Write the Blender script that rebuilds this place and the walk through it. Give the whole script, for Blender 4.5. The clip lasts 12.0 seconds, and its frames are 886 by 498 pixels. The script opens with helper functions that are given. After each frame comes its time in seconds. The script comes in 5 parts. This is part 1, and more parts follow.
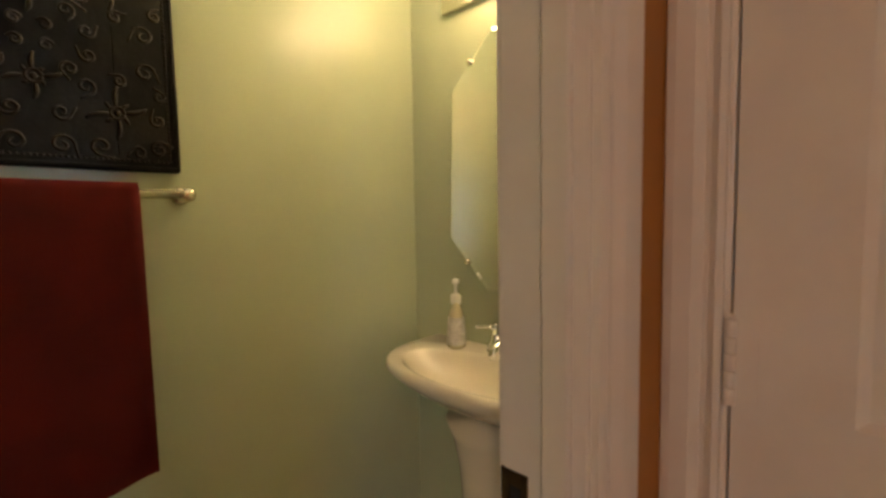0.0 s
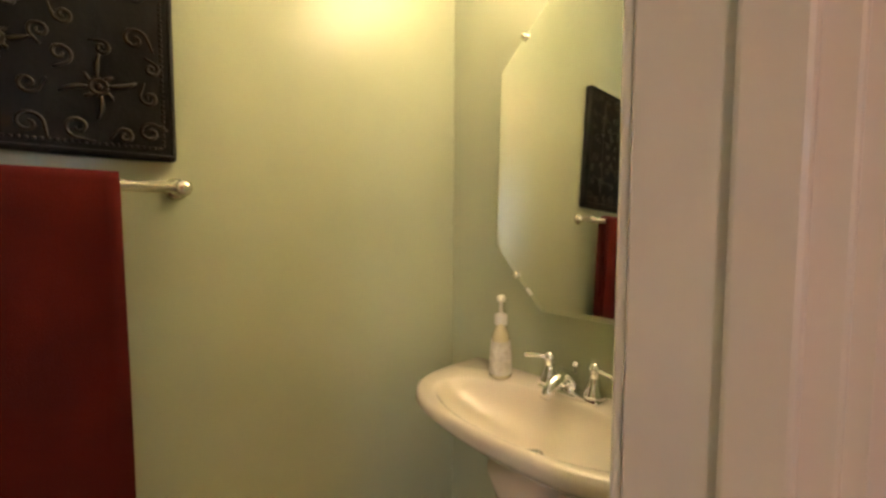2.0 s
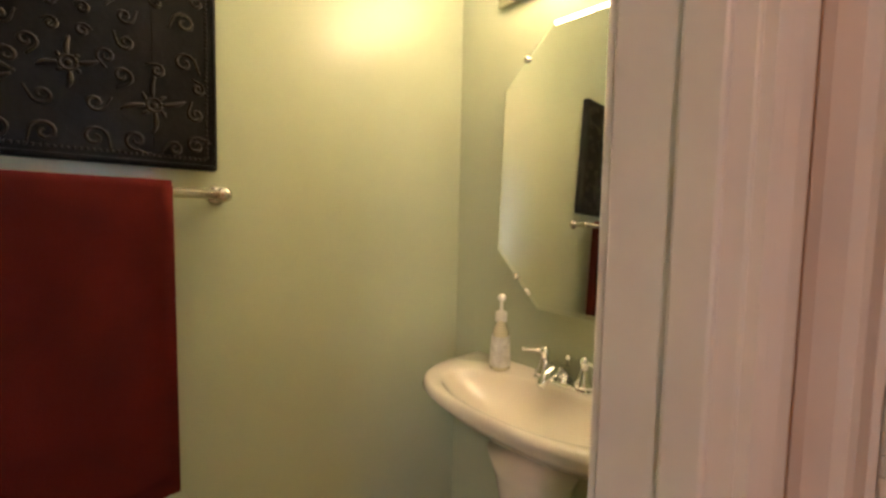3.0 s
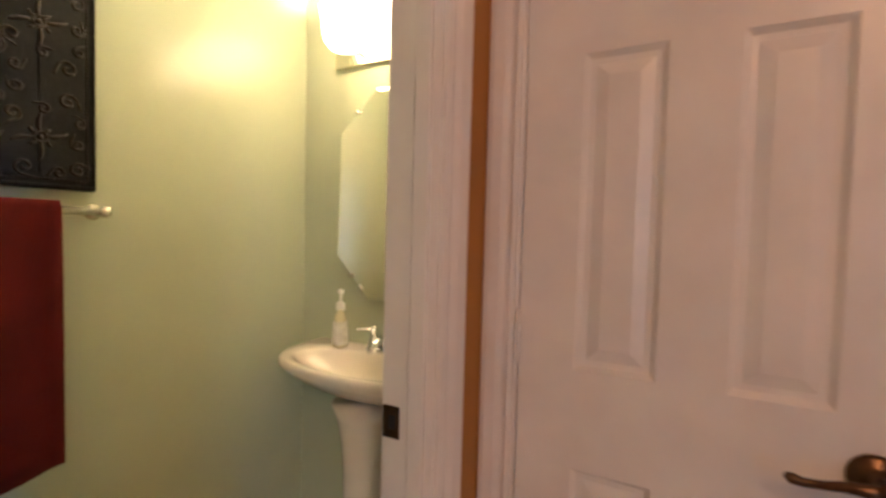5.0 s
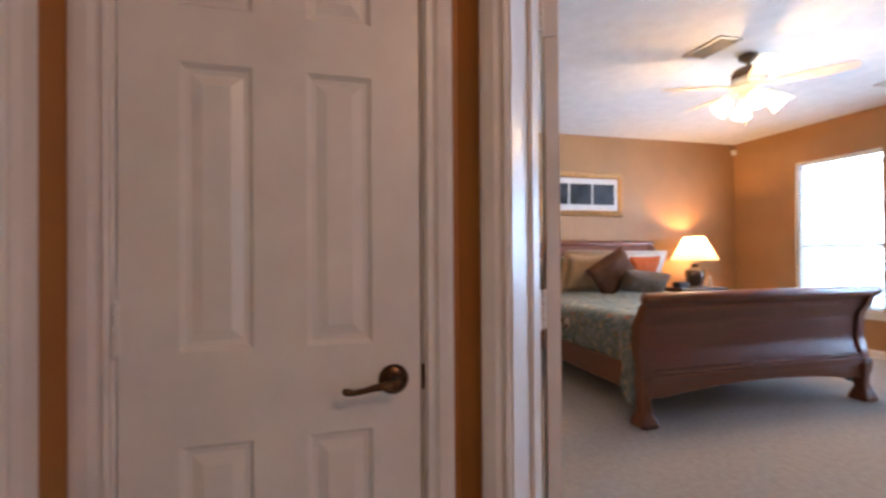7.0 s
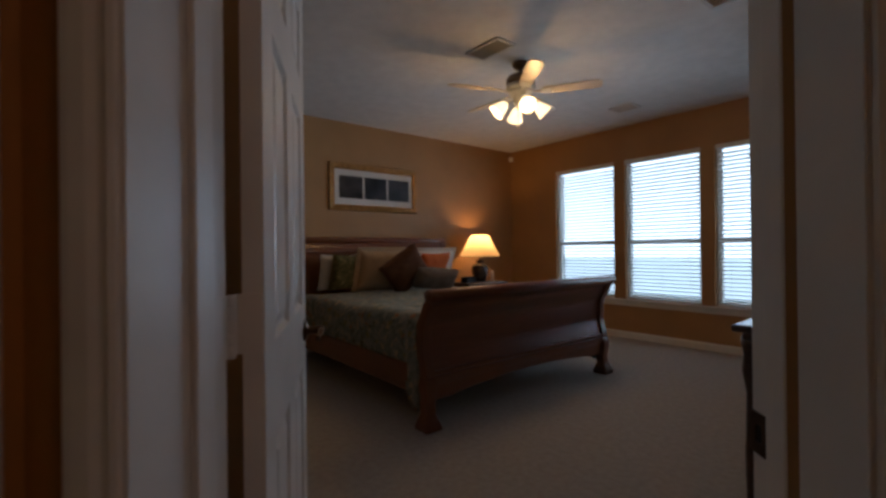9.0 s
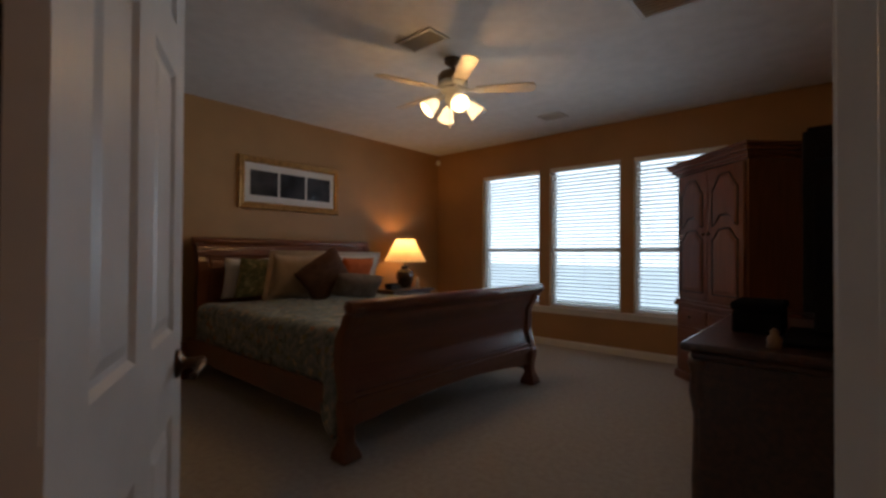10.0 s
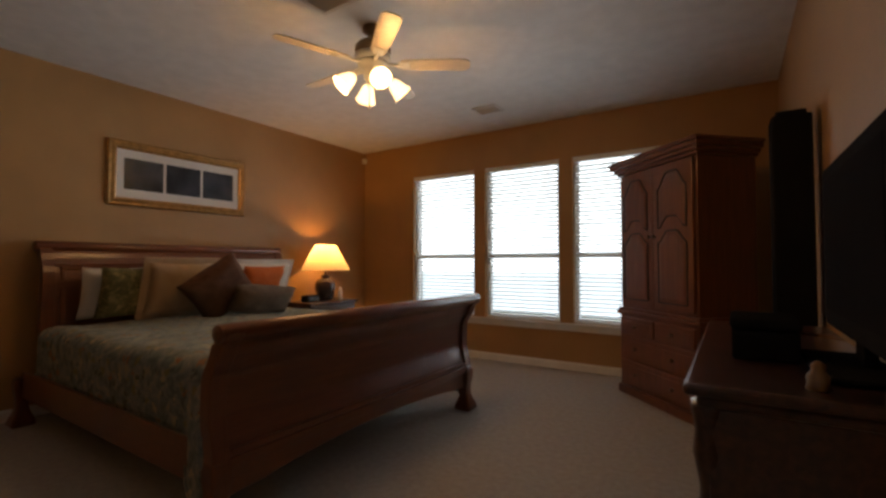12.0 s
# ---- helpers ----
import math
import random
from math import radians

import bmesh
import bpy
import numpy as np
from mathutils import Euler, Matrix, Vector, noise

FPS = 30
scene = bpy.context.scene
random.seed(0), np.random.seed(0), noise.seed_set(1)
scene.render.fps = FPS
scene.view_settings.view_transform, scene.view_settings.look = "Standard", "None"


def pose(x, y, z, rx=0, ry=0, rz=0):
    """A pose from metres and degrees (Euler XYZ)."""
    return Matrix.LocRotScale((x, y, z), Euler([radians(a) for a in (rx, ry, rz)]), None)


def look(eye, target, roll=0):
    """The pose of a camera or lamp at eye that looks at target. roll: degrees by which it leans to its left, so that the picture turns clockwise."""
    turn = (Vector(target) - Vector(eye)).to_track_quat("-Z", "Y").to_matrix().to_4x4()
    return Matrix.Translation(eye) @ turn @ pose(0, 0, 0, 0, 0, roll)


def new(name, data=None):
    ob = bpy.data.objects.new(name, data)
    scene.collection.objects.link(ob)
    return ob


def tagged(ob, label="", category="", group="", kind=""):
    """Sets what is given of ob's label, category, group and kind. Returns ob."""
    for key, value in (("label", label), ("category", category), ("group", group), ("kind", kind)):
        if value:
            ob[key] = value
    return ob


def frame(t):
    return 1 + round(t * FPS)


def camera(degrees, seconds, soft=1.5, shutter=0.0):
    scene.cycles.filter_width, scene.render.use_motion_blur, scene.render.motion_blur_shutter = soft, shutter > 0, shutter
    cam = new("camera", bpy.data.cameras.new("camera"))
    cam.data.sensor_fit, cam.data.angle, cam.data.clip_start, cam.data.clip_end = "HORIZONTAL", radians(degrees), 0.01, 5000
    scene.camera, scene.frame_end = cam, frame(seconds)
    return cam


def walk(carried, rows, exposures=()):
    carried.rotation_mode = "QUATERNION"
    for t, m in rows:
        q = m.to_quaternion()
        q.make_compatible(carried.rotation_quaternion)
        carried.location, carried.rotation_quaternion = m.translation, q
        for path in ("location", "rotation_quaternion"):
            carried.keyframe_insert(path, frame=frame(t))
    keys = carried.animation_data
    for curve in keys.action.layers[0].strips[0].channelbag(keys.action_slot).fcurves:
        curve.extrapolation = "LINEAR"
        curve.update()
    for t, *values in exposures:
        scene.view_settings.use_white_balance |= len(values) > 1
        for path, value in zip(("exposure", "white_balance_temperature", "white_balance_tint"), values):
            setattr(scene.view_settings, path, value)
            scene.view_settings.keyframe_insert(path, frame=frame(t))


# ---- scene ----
cam = camera(89.6, 12.0, soft=2.8, shutter=0.4)
PATH = [
    (0, (0.297, 0.634, 1.22), (1.733, 2.018, 1.076), -1.0),
    (0.5, (0.354, 0.729, 1.219), (1.79, 2.113, 1.081), -0.8),
    (1, (0.377, 0.789, 1.237), (1.817, 2.165, 1.063), -0.3),
    (1.5, (0.405, 0.802, 1.229), (1.795, 2.232, 1.074), 0.1),
    (2, (0.424, 0.792, 1.222), (1.754, 2.281, 1.091), 0.2),
    (2.5, (0.387, 0.775, 1.241), (1.709, 2.269, 1.095), 0.7),
    (4.5, (0.142, 0.536, 1.225), (1.74, 1.738, 1.189), 2.8),
    (5, (0.043, 0.477, 1.251), (1.815, 1.401, 1.171), 1.5),
    (5.5, (-0.055, 0.444, 1.227), (1.87, 0.988, 1.21), 1.5),
    (6, (-0.094, 0.446, 1.218), (1.902, 0.571, 1.234), 0.8),
    (6.5, (-0.105, 0.404, 1.202), (1.883, 0.193, 1.225), 0.0),
    (7, (-0.103, 0.352, 1.195), (1.832, -0.154, 1.208), -0.4),
    (7.5, (-0.085, 0.287, 1.189), (1.77, -0.462, 1.189), -0.8),
    (9.5, (0.292, -0.096, 1.161), (1.735, -1.48, 1.173), -0.2),
    (10, (0.392, -0.171, 1.176), (1.714, -1.672, 1.198), 0.3),
    (10.5, (0.464, -0.26, 1.171), (1.693, -1.838, 1.21), 0.4),
    (11, (0.554, -0.401, 1.181), (1.725, -2.022, 1.23), 0.2),
    (11.5, (0.611, -0.557, 1.169), (1.742, -2.205, 1.226), 0.0),
    (12, (0.692, -0.673, 1.161), (1.782, -2.349, 1.22), -0.1),
]
EXPO = [(0.0, -0.92, 6750, 8), (1.2, -0.6, 6600, 10), (2.5, -0.46, 6200, 14), (4.5, -0.36, 6050, 16), (5.8, -0.42, 5800, 16), (6.5, -0.64, 5450, 14), (7.0, -0.72, 5150, 10), (7.6, -1.35, 5050, 6), (9.3, -3.4, 5900, 8), (10.4, -3.28, 6450, 10), (12.0, -2.85, 7200, 12)]
walk(cam, [(t, look(eye, target, roll)) for t, eye, target, roll in PATH], EXPO)

# ---------------------------------------------------------------- world and lights
world = bpy.data.worlds.new("sky")
scene.world = world
world.use_nodes = True
wn = world.node_tree
sky = wn.nodes.new("ShaderNodeTexSky")
sky.sky_type, sky.sun_disc = "NISHITA", False
sky.sun_elevation, sky.sun_rotation = radians(40), radians(20)
wn.links.new(sky.outputs[0], wn.nodes["Background"].inputs[0])
wn.nodes["Background"].inputs[1].default_value = 0.15

DAY = (0.67, 0.84, 1.0)
WARM = (1.0, 0.52, 0.2)


def area_lamp(name, at, target, w, h, watts, color, spread=180):
    lamp = bpy.data.lights.new(name, "AREA")
    lamp.shape, lamp.size, lamp.size_y, lamp.energy, lamp.color, lamp.spread = "RECTANGLE", w, h, watts, color, radians(spread)
    ob = new(name, lamp)
    ob.matrix_world = look(at, target)
    return ob


def bulb_lamp(name, at, watts, color=WARM, radius=0.03):
    lamp = bpy.data.lights.new(name, "POINT")
    lamp.energy, lamp.color, lamp.shadow_soft_size = watts, color, radius
    ob = new(name, lamp)
    ob.location = at
    return ob


sun = bpy.data.lights.new("sun", "SUN")
sun.energy, sun.angle, sun.color = 0.8, radians(15), (1.0, 0.96, 0.9)
new("sun", sun).matrix_world = look((0, 0, 10), (3.0, 6.0, 0))

WINDOWS = ((4.285, 3.355), (3.205, 2.285), (2.14, 1.21))
for wa, wb in WINDOWS:
    area_lamp("window_daylight", ((wa + wb) / 2, -5.67, 1.42), ((wa + wb) / 2, 0, 1.42), 0.9, 1.72, 110, DAY, 125)
# cool light added for an unseen, assumed opening at the hall's west end
area_lamp("assumed_hall_daylight", (-3.42, -2.2, 1.35), (0, 0.8, 1.2), 0.65, 1.9, 22, DAY)
# unseen warm hall lamp added behind the camera; it has no fixture
bulb_lamp("unseen_hall_lamp", (-1.15, -0.55, 2.52), 66, (1.0, 0.51, 0.23), 0.09)

# ---------------------------------------------------------------- materials


def material(name, color, rough=0.5, metal=0.0, var=0.12, scale=6.0, bump=0.0, bscale=60.0, spec=0.5, color2=None, coat=0.0):
    m = bpy.data.materials.new(name)
    m.use_nodes = True
    nt = m.node_tree
    b = nt.nodes["Principled BSDF"]
    b.inputs["Roughness"].default_value = rough
    b.inputs["Metallic"].default_value = metal
    b.inputs["Specular IOR Level"].default_value = spec
    b.inputs["Coat Weight"].default_value = coat
    b.inputs["Coat Roughness"].default_value = 0.15
    co = nt.nodes.new("ShaderNodeTexCoord")
    if var > 0 or color2:
        n1 = nt.nodes.new("ShaderNodeTexNoise")
        n1.inputs["Scale"].default_value = scale
        n1.inputs["Detail"].default_value = 6
        nt.links.new(co.outputs["Object"], n1.inputs["Vector"])
        ramp = nt.nodes.new("ShaderNodeValToRGB")
        lo = color2 or tuple(c * (1 - var) for c in color)
        hi = color if color2 else tuple(min(1, c * (1 + var)) for c in color)
        ramp.color_ramp.elements[0].position, ramp.color_ramp.elements[1].position = 0.32, 0.68
        ramp.color_ramp.elements[0].color = (*lo, 1)
        ramp.color_ramp.elements[1].color = (*hi, 1)
        nt.links.new(n1.outputs["Fac"], ramp.inputs[0])
        nt.links.new(ramp.outputs[0], b.inputs["Base Color"])
        mr = nt.nodes.new("ShaderNodeMapRange")
        mr.inputs["To Min"].default_value, mr.inputs["To Max"].default_value = max(0, rough - 0.06), min(1, rough + 0.06)
        nt.links.new(n1.outputs["Fac"], mr.inputs["Value"])
        nt.links.new(mr.outputs[0], b.inputs["Roughness"])
    else:
        b.inputs["Base Color"].default_value = (*color, 1)
    if bump > 0:
        n2 = nt.nodes.new("ShaderNodeTexNoise")
        n2.inputs["Scale"].default_value = bscale
        n2.inputs["Detail"].default_value = 4
        nt.links.new(co.outputs["Object"], n2.inputs["Vector"])
        bp = nt.nodes.new("ShaderNodeBump")
        bp.inputs["Strength"].default_value = bump
        bp.inputs["Distance"].default_value = 0.004
        nt.links.new(n2.outputs["Fac"], bp.inputs["Height"])
        nt.links.new(bp.outputs[0], b.inputs["Normal"])
    return m


def wood(name, dark, light, axis=1, rough=0.32, coat=0.3, grain=9.0):
    """Polished wood with long streaks along one axis."""
    m = bpy.data.materials.new(name)
    m.use_nodes = True
    nt = m.node_tree
    b = nt.nodes["Principled BSDF"]
    co = nt.nodes.new("ShaderNodeTexCoord")
    mp = nt.nodes.new("ShaderNodeMapping")
    sc = [grain * 5.0] * 3
    sc[axis] = grain * 0.35
    mp.inputs["Scale"].default_value = sc
    nt.links.new(co.outputs["Object"], mp.inputs["Vector"])
    n1 = nt.nodes.new("ShaderNodeTexNoise")
    n1.inputs["Scale"].default_value = 1.0
    n1.inputs["Detail"].default_value = 8
    n1.inputs["Distortion"].default_value = 0.6
    nt.links.new(mp.outputs[0], n1.inputs["Vector"])
    ramp = nt.nodes.new("ShaderNodeValToRGB")
    ramp.color_ramp.elements[0].position, ramp.color_ramp.elements[1].position = 0.3, 0.72
    ramp.color_ramp.elements[0].color, ramp.color_ramp.elements[1].color = (*dark, 1), (*light, 1)
    nt.links.new(n1.outputs["Fac"], ramp.inputs[0])
    nt.links.new(ramp.outputs[0], b.inputs["Base Color"])
    n2 = nt.nodes.new("ShaderNodeTexNoise")
    n2.inputs["Scale"].default_value = 3.0
    nt.links.new(co.outputs["Object"], n2.inputs["Vector"])
    mr = nt.nodes.new("ShaderNodeMapRange")
    mr.inputs["To Min"].default_value, mr.inputs["To Max"].default_value = rough - 0.07, rough + 0.1
    nt.links.new(n2.outputs["Fac"], mr.inputs["Value"])
    nt.links.new(mr.outputs[0], b.inputs["Roughness"])
    b.inputs["Coat Weight"].default_value = coat
    b.inputs["Coat Roughness"].default_value = 0.2
    bp = nt.nodes.new("ShaderNodeBump")
    bp.inputs["Strength"].default_value = 0.03
    nt.links.new(n1.outputs["Fac"], bp.inputs["Height"])
    nt.links.new(bp.outputs[0], b.inputs["Normal"])
    return m


def fabric(name, cols, scale=20.0, rough=0.9, weave=350.0, bump=0.35, sheen=0.3):
    """Cloth: blotches of several colours over a fine weave."""
    m = bpy.data.materials.new(name)
    m.use_nodes = True
    nt = m.node_tree
    b = nt.nodes["Principled BSDF"]
    b.inputs["Roughness"].default_value = rough
    b.inputs["Sheen Weight"].default_value = sheen
    b.inputs["Sheen Tint"].default_value = (*(min(1.0, 2.2 * c) for c in cols[-1]), 1)
    b.inputs["Specular IOR Level"].default_value = 0.2
    co = nt.nodes.new("ShaderNodeTexCoord")
    n1 = nt.nodes.new("ShaderNodeTexNoise")
    n1.inputs["Scale"].default_value = scale
    n1.inputs["Detail"].default_value = 5
    n1.inputs["Distortion"].default_value = 0.8
    nt.links.new(co.outputs["Object"], n1.inputs["Vector"])
    ramp = nt.nodes.new("ShaderNodeValToRGB")
    ramp.color_ramp.elements[0].position, ramp.color_ramp.elements[1].position = 0.3, 0.7
    ramp.color_ramp.elements[0].color, ramp.color_ramp.elements[1].color = (*cols[0], 1), (*cols[-1], 1)
    for i, c in enumerate(cols[1:-1]):
        e = ramp.color_ramp.elements.new(0.3 + 0.4 * (i + 1) / (len(cols) - 1))
        e.color = (*c, 1)
    nt.links.new(n1.outputs["Fac"], ramp.inputs[0])
    nt.links.new(ramp.outputs[0], b.inputs["Base Color"])
    n2 = nt.nodes.new("ShaderNodeTexNoise")
    n2.inputs["Scale"].default_value = weave
    nt.links.new(co.outputs["Object"], n2.inputs["Vector"])
    bp = nt.nodes.new("ShaderNodeBump")
    bp.inputs["Strength"].default_value = bump
    bp.inputs["Distance"].default_value = 0.003
    nt.links.new(n2.outputs["Fac"], bp.inputs["Height"])
    nt.links.new(bp.outputs[0], b.inputs["Normal"])
    return m


def glowing(name, color, strength, base=(0.9, 0.85, 0.75)):
    m = bpy.data.materials.new(name)
    m.use_nodes = True
    b = m.node_tree.nodes["Principled BSDF"]
    b.inputs["Base Color"].default_value = (*base, 1)
    b.inputs["Emission Color"].default_value = (*color, 1)
    b.inputs["Emission Strength"].default_value = strength
    b.inputs["Roughness"].default_value = 0.4
    return m


def translucent(name, color, part_through=0.5, glow=None, strength=0.0):
    m = bpy.data.materials.new(name)
    m.use_nodes = True
    nt = m.node_tree
    out = nt.nodes["Material Output"]
    nt.nodes.remove(nt.nodes["Principled BSDF"])
    d = nt.nodes.new("ShaderNodeBsdfDiffuse")
    t = nt.nodes.new("ShaderNodeBsdfTranslucent")
    mix = nt.nodes.new("ShaderNodeMixShader")
    d.inputs[0].default_value = t.inputs[0].default_value = (*color, 1)
    mix.inputs[0].default_value = part_through
    nt.links.new(d.outputs[0], mix.inputs[1])
    nt.links.new(t.outputs[0], mix.inputs[2])
    if glow:
        em = nt.nodes.new("ShaderNodeEmission")
        em.inputs[0].default_value, em.inputs[1].default_value = (*glow, 1), strength
        both = nt.nodes.new("ShaderNodeAddShader")
        nt.links.new(mix.outputs[0], both.inputs[0])
        nt.links.new(em.outputs[0], both.inputs[1])
        nt.links.new(both.outputs[0], out.inputs[0])
    else:
        nt.links.new(mix.outputs[0], out.inputs[0])
    return m


def clear_glass(name):
    m = bpy.data.materials.new(name)
    m.use_nodes = True
    b = m.node_tree.nodes["Principled BSDF"]
    b.inputs["Transmission Weight"].default_value = 1.0
    b.inputs["Roughness"].default_value = 0.0
    b.inputs["IOR"].default_value = 1.45
    return m


M_HALL = material("hall_orange_paint", (0.34, 0.135, 0.012), 0.55, var=0.08, scale=3, bump=0.12, bscale=180)
M_BED = material("bedroom_tan_paint", (0.39, 0.215, 0.082), 0.55, var=0.07, scale=2.5, bump=0.12, bscale=180)
M_GREEN = material("powder_green_paint", (0.47, 0.51, 0.345), 0.24, var=0.05, scale=3, bump=0.10, bscale=150)
M_CEIL = material("ceiling_white", (0.76, 0.75, 0.73), 0.85, var=0.05, scale=8, bump=0.35, bscale=90)
M_WHITE = material("white_gloss_paint", (0.78, 0.76, 0.73), 0.32, var=0.05, scale=7, bump=0.04, bscale=60)
M_CARPET = material("carpet_beige", (0.43, 0.405, 0.375), 0.95, var=0.0, scale=26, bump=0.15, bscale=320, spec=0.05, color2=(0.365, 0.343, 0.315))
M_TILE = material("vinyl_floor", (0.42, 0.36, 0.28), 0.4, var=0.15, scale=9, bump=0.05)
M_BEDWOOD = wood("cherry_wood", (0.115, 0.029, 0.007), (0.165, 0.044, 0.0105), 1, 0.3, 0.5)
M_BEDWOODV = wood("cherry_wood_upright", (0.115, 0.029, 0.007), (0.165, 0.044, 0.0105), 2, 0.3, 0.5)
M_ARM = wood("armoire_wood", (0.11, 0.034, 0.016), (0.19, 0.062, 0.028), 2, 0.36, 0.4)
M_GROOVE = material("dark_groove_line", (0.012, 0.005, 0.003), 0.6, var=0.2)
M_DRESSER = wood("dresser_wood", (0.028, 0.009, 0.005), (0.08, 0.026, 0.014), 1, 0.28, 0.7)
M_NIGHT = wood("nightstand_wood", (0.035, 0.016, 0.01), (0.10, 0.05, 0.03), 1, 0.35, 0.4)
M_GOLD = material("gold_frame", (0.42, 0.23, 0.08), 0.33, metal=0.85, var=0.25, scale=25, bump=0.2, bscale=80)
M_MAT = material("picture_mat", (0.72, 0.70, 0.66), 0.8, var=0.03)
M_PHOTO = material("dark_photo", (0.05, 0.055, 0.065), 0.25, var=0.0, scale=5, color2=(0.012, 0.014, 0.018))
M_BRONZE = material("oiled_bronze", (0.10, 0.06, 0.035), 0.3, metal=1.0, var=0.3, scale=40)
M_CHROME = material("chrome", (0.85, 0.85, 0.86), 0.08, metal=1.0, var=0.0)
M_NICKEL = material("satin_nickel", (0.72, 0.68, 0.58), 0.25, metal=1.0, var=0.05)
M_PORC = material("bisque_porcelain", (0.83, 0.76, 0.64), 0.1, var=0.02, scale=3, coat=0.6)
M_MIRROR = material("mirror_silver", (0.9, 0.91, 0.9), 0.015, metal=1.0, var=0.0)
M_TOWEL = fabric("red_terry", ((0.040, 0.0020, 0.0007), (0.072, 0.0036, 0.0011)), 6, 0.95, 520, 0.3, 1.0)
M_PLAQUE = material("embossed_tin", (0.007, 0.0058, 0.005), 0.45, metal=0.1, var=0.35, scale=14, bump=0.15, bscale=70, spec=0.12)
# bronze lighter than the panel, so the relief's highlights sit in its colour
M_RELIEF = material("highlit_bronze_relief", (0.030, 0.022, 0.014), 0.30, metal=0.6, var=0.4, scale=30)
M_COMF = fabric("floral_comforter", ((0.06, 0.08, 0.085), (0.11, 0.15, 0.165), (0.17, 0.215, 0.235), (0.27, 0.285, 0.26), (0.33, 0.28, 0.18)), 17, 0.9, 300, 0.3)


def add_flowers(m, scale, petals):
    """Printed flowers scattered over a cloth, each cell with a colour of its own."""
    nt = m.node_tree
    b = nt.nodes["Principled BSDF"]
    ground_link = b.inputs["Base Color"].links[0].from_socket
    co = nt.nodes.new("ShaderNodeTexCoord")
    warp = nt.nodes.new("ShaderNodeTexNoise")
    warp.inputs["Scale"].default_value = scale * 1.9
    nt.links.new(co.outputs["Object"], warp.inputs["Vector"])
    mixv = nt.nodes.new("ShaderNodeMix")
    mixv.data_type, mixv.blend_type = "RGBA", "ADD"
    mixv.inputs["Factor"].default_value = 0.10
    nt.links.new(co.outputs["Object"], mixv.inputs["A"])
    nt.links.new(warp.outputs["Color"], mixv.inputs["B"])
    v = nt.nodes.new("ShaderNodeTexVoronoi")
    v.inputs["Scale"].default_value = scale
    nt.links.new(mixv.outputs["Result"], v.inputs["Vector"])
    shape = nt.nodes.new("ShaderNodeMapRange")
    shape.inputs["From Min"].default_value, shape.inputs["From Max"].default_value = 0.40, 0.33
    nt.links.new(v.outputs["Distance"], shape.inputs["Value"])
    sep = nt.nodes.new("ShaderNodeSeparateColor")
    nt.links.new(v.outputs["Color"], sep.inputs[0])
    ramp = nt.nodes.new("ShaderNodeValToRGB")
    ramp.color_ramp.interpolation = "CONSTANT"
    for i, c in enumerate(petals):
        e = ramp.color_ramp.elements[0] if i == 0 else ramp.color_ramp.elements.new(i / len(petals))
        e.color = (*c, 1)
    nt.links.new(sep.outputs[0], ramp.inputs[0])
    mix = nt.nodes.new("ShaderNodeMix")
    mix.data_type = "RGBA"
    nt.links.new(shape.outputs[0], mix.inputs["Factor"])
    nt.links.new(ground_link, mix.inputs["A"])
    nt.links.new(ramp.outputs[0], mix.inputs["B"])
    nt.links.new(mix.outputs["Result"], b.inputs["Base Color"])


add_flowers(M_COMF, 15.0, ((0.12, 0.165, 0.18), (0.28, 0.125, 0.06), (0.06, 0.075, 0.065), (0.40, 0.34, 0.24), (0.19, 0.175, 0.08), (0.10, 0.135, 0.155)))
M_TAN = fabric("tan_cloth", ((0.38, 0.27, 0.17), (0.46, 0.34, 0.225)), 6)
M_CREAM = fabric("cream_cloth", ((0.54, 0.47, 0.385), (0.62, 0.555, 0.47)), 6)
M_BROWN = fabric("brown_cloth", ((0.075, 0.038, 0.023), (0.12, 0.062, 0.040)), 9)
M_GREY = fabric("taupe_cloth", ((0.10, 0.075, 0.058), (0.155, 0.12, 0.092)), 16)
M_ORANGE = fabric("rust_cloth", ((0.42, 0.085, 0.016), (0.52, 0.125, 0.03)), 9)
M_OLIVE = fabric("olive_floral", ((0.07, 0.075, 0.03), (0.13, 0.12, 0.05), (0.30, 0.24, 0.11)), 22)
M_SHEET = fabric("white_cloth", ((0.68, 0.66, 0.62), (0.75, 0.73, 0.70)), 6)
M_LAMPBASE = material("dark_ceramic", (0.035, 0.022, 0.018), 0.2, var=0.3, scale=12, coat=0.5)
M_SHADE = translucent("lamp_shade_cloth", (0.90, 0.74, 0.50), 0.72)
M_FROST = glowing("frosted_lit_glass", (1.0, 0.62, 0.28), 24.0)
M_VFROST = translucent("vanity_lit_glass", (0.92, 0.88, 0.80), 0.6, (1.0, 0.76, 0.48), 8.0)
M_FANWHITE = material("fan_white", (0.74, 0.70, 0.62), 0.4, var=0.05, scale=12)
M_BLADE = wood("bleached_blade", (0.50, 0.42, 0.30), (0.66, 0.58, 0.45), 0, 0.4, 0.2)
M_FANDARK = material("fan_bronze_and_shade", (0.22, 0.15, 0.09), 0.4, metal=0.4, var=0.1)
M_VENT = material("vent_enamel", (0.62, 0.60, 0.57), 0.45, var=0.05)
# near-black for openings: the shade inside them is put into the colour
M_OPENING_SHADE = material("opening_shade", (0.02, 0.018, 0.016), 0.8, var=0.1)
M_BLIND = translucent("blind_vinyl", (0.88, 0.89, 0.89), 0.62)
M_GLASS = clear_glass("window_glass")
M_BLACK = material("black_plastic", (0.020, 0.019, 0.020), 0.55, var=0.1, spec=0.0)
M_SOAP = material("soap_liquid", (0.70, 0.64, 0.42), 0.12, var=0.05, coat=0.5)
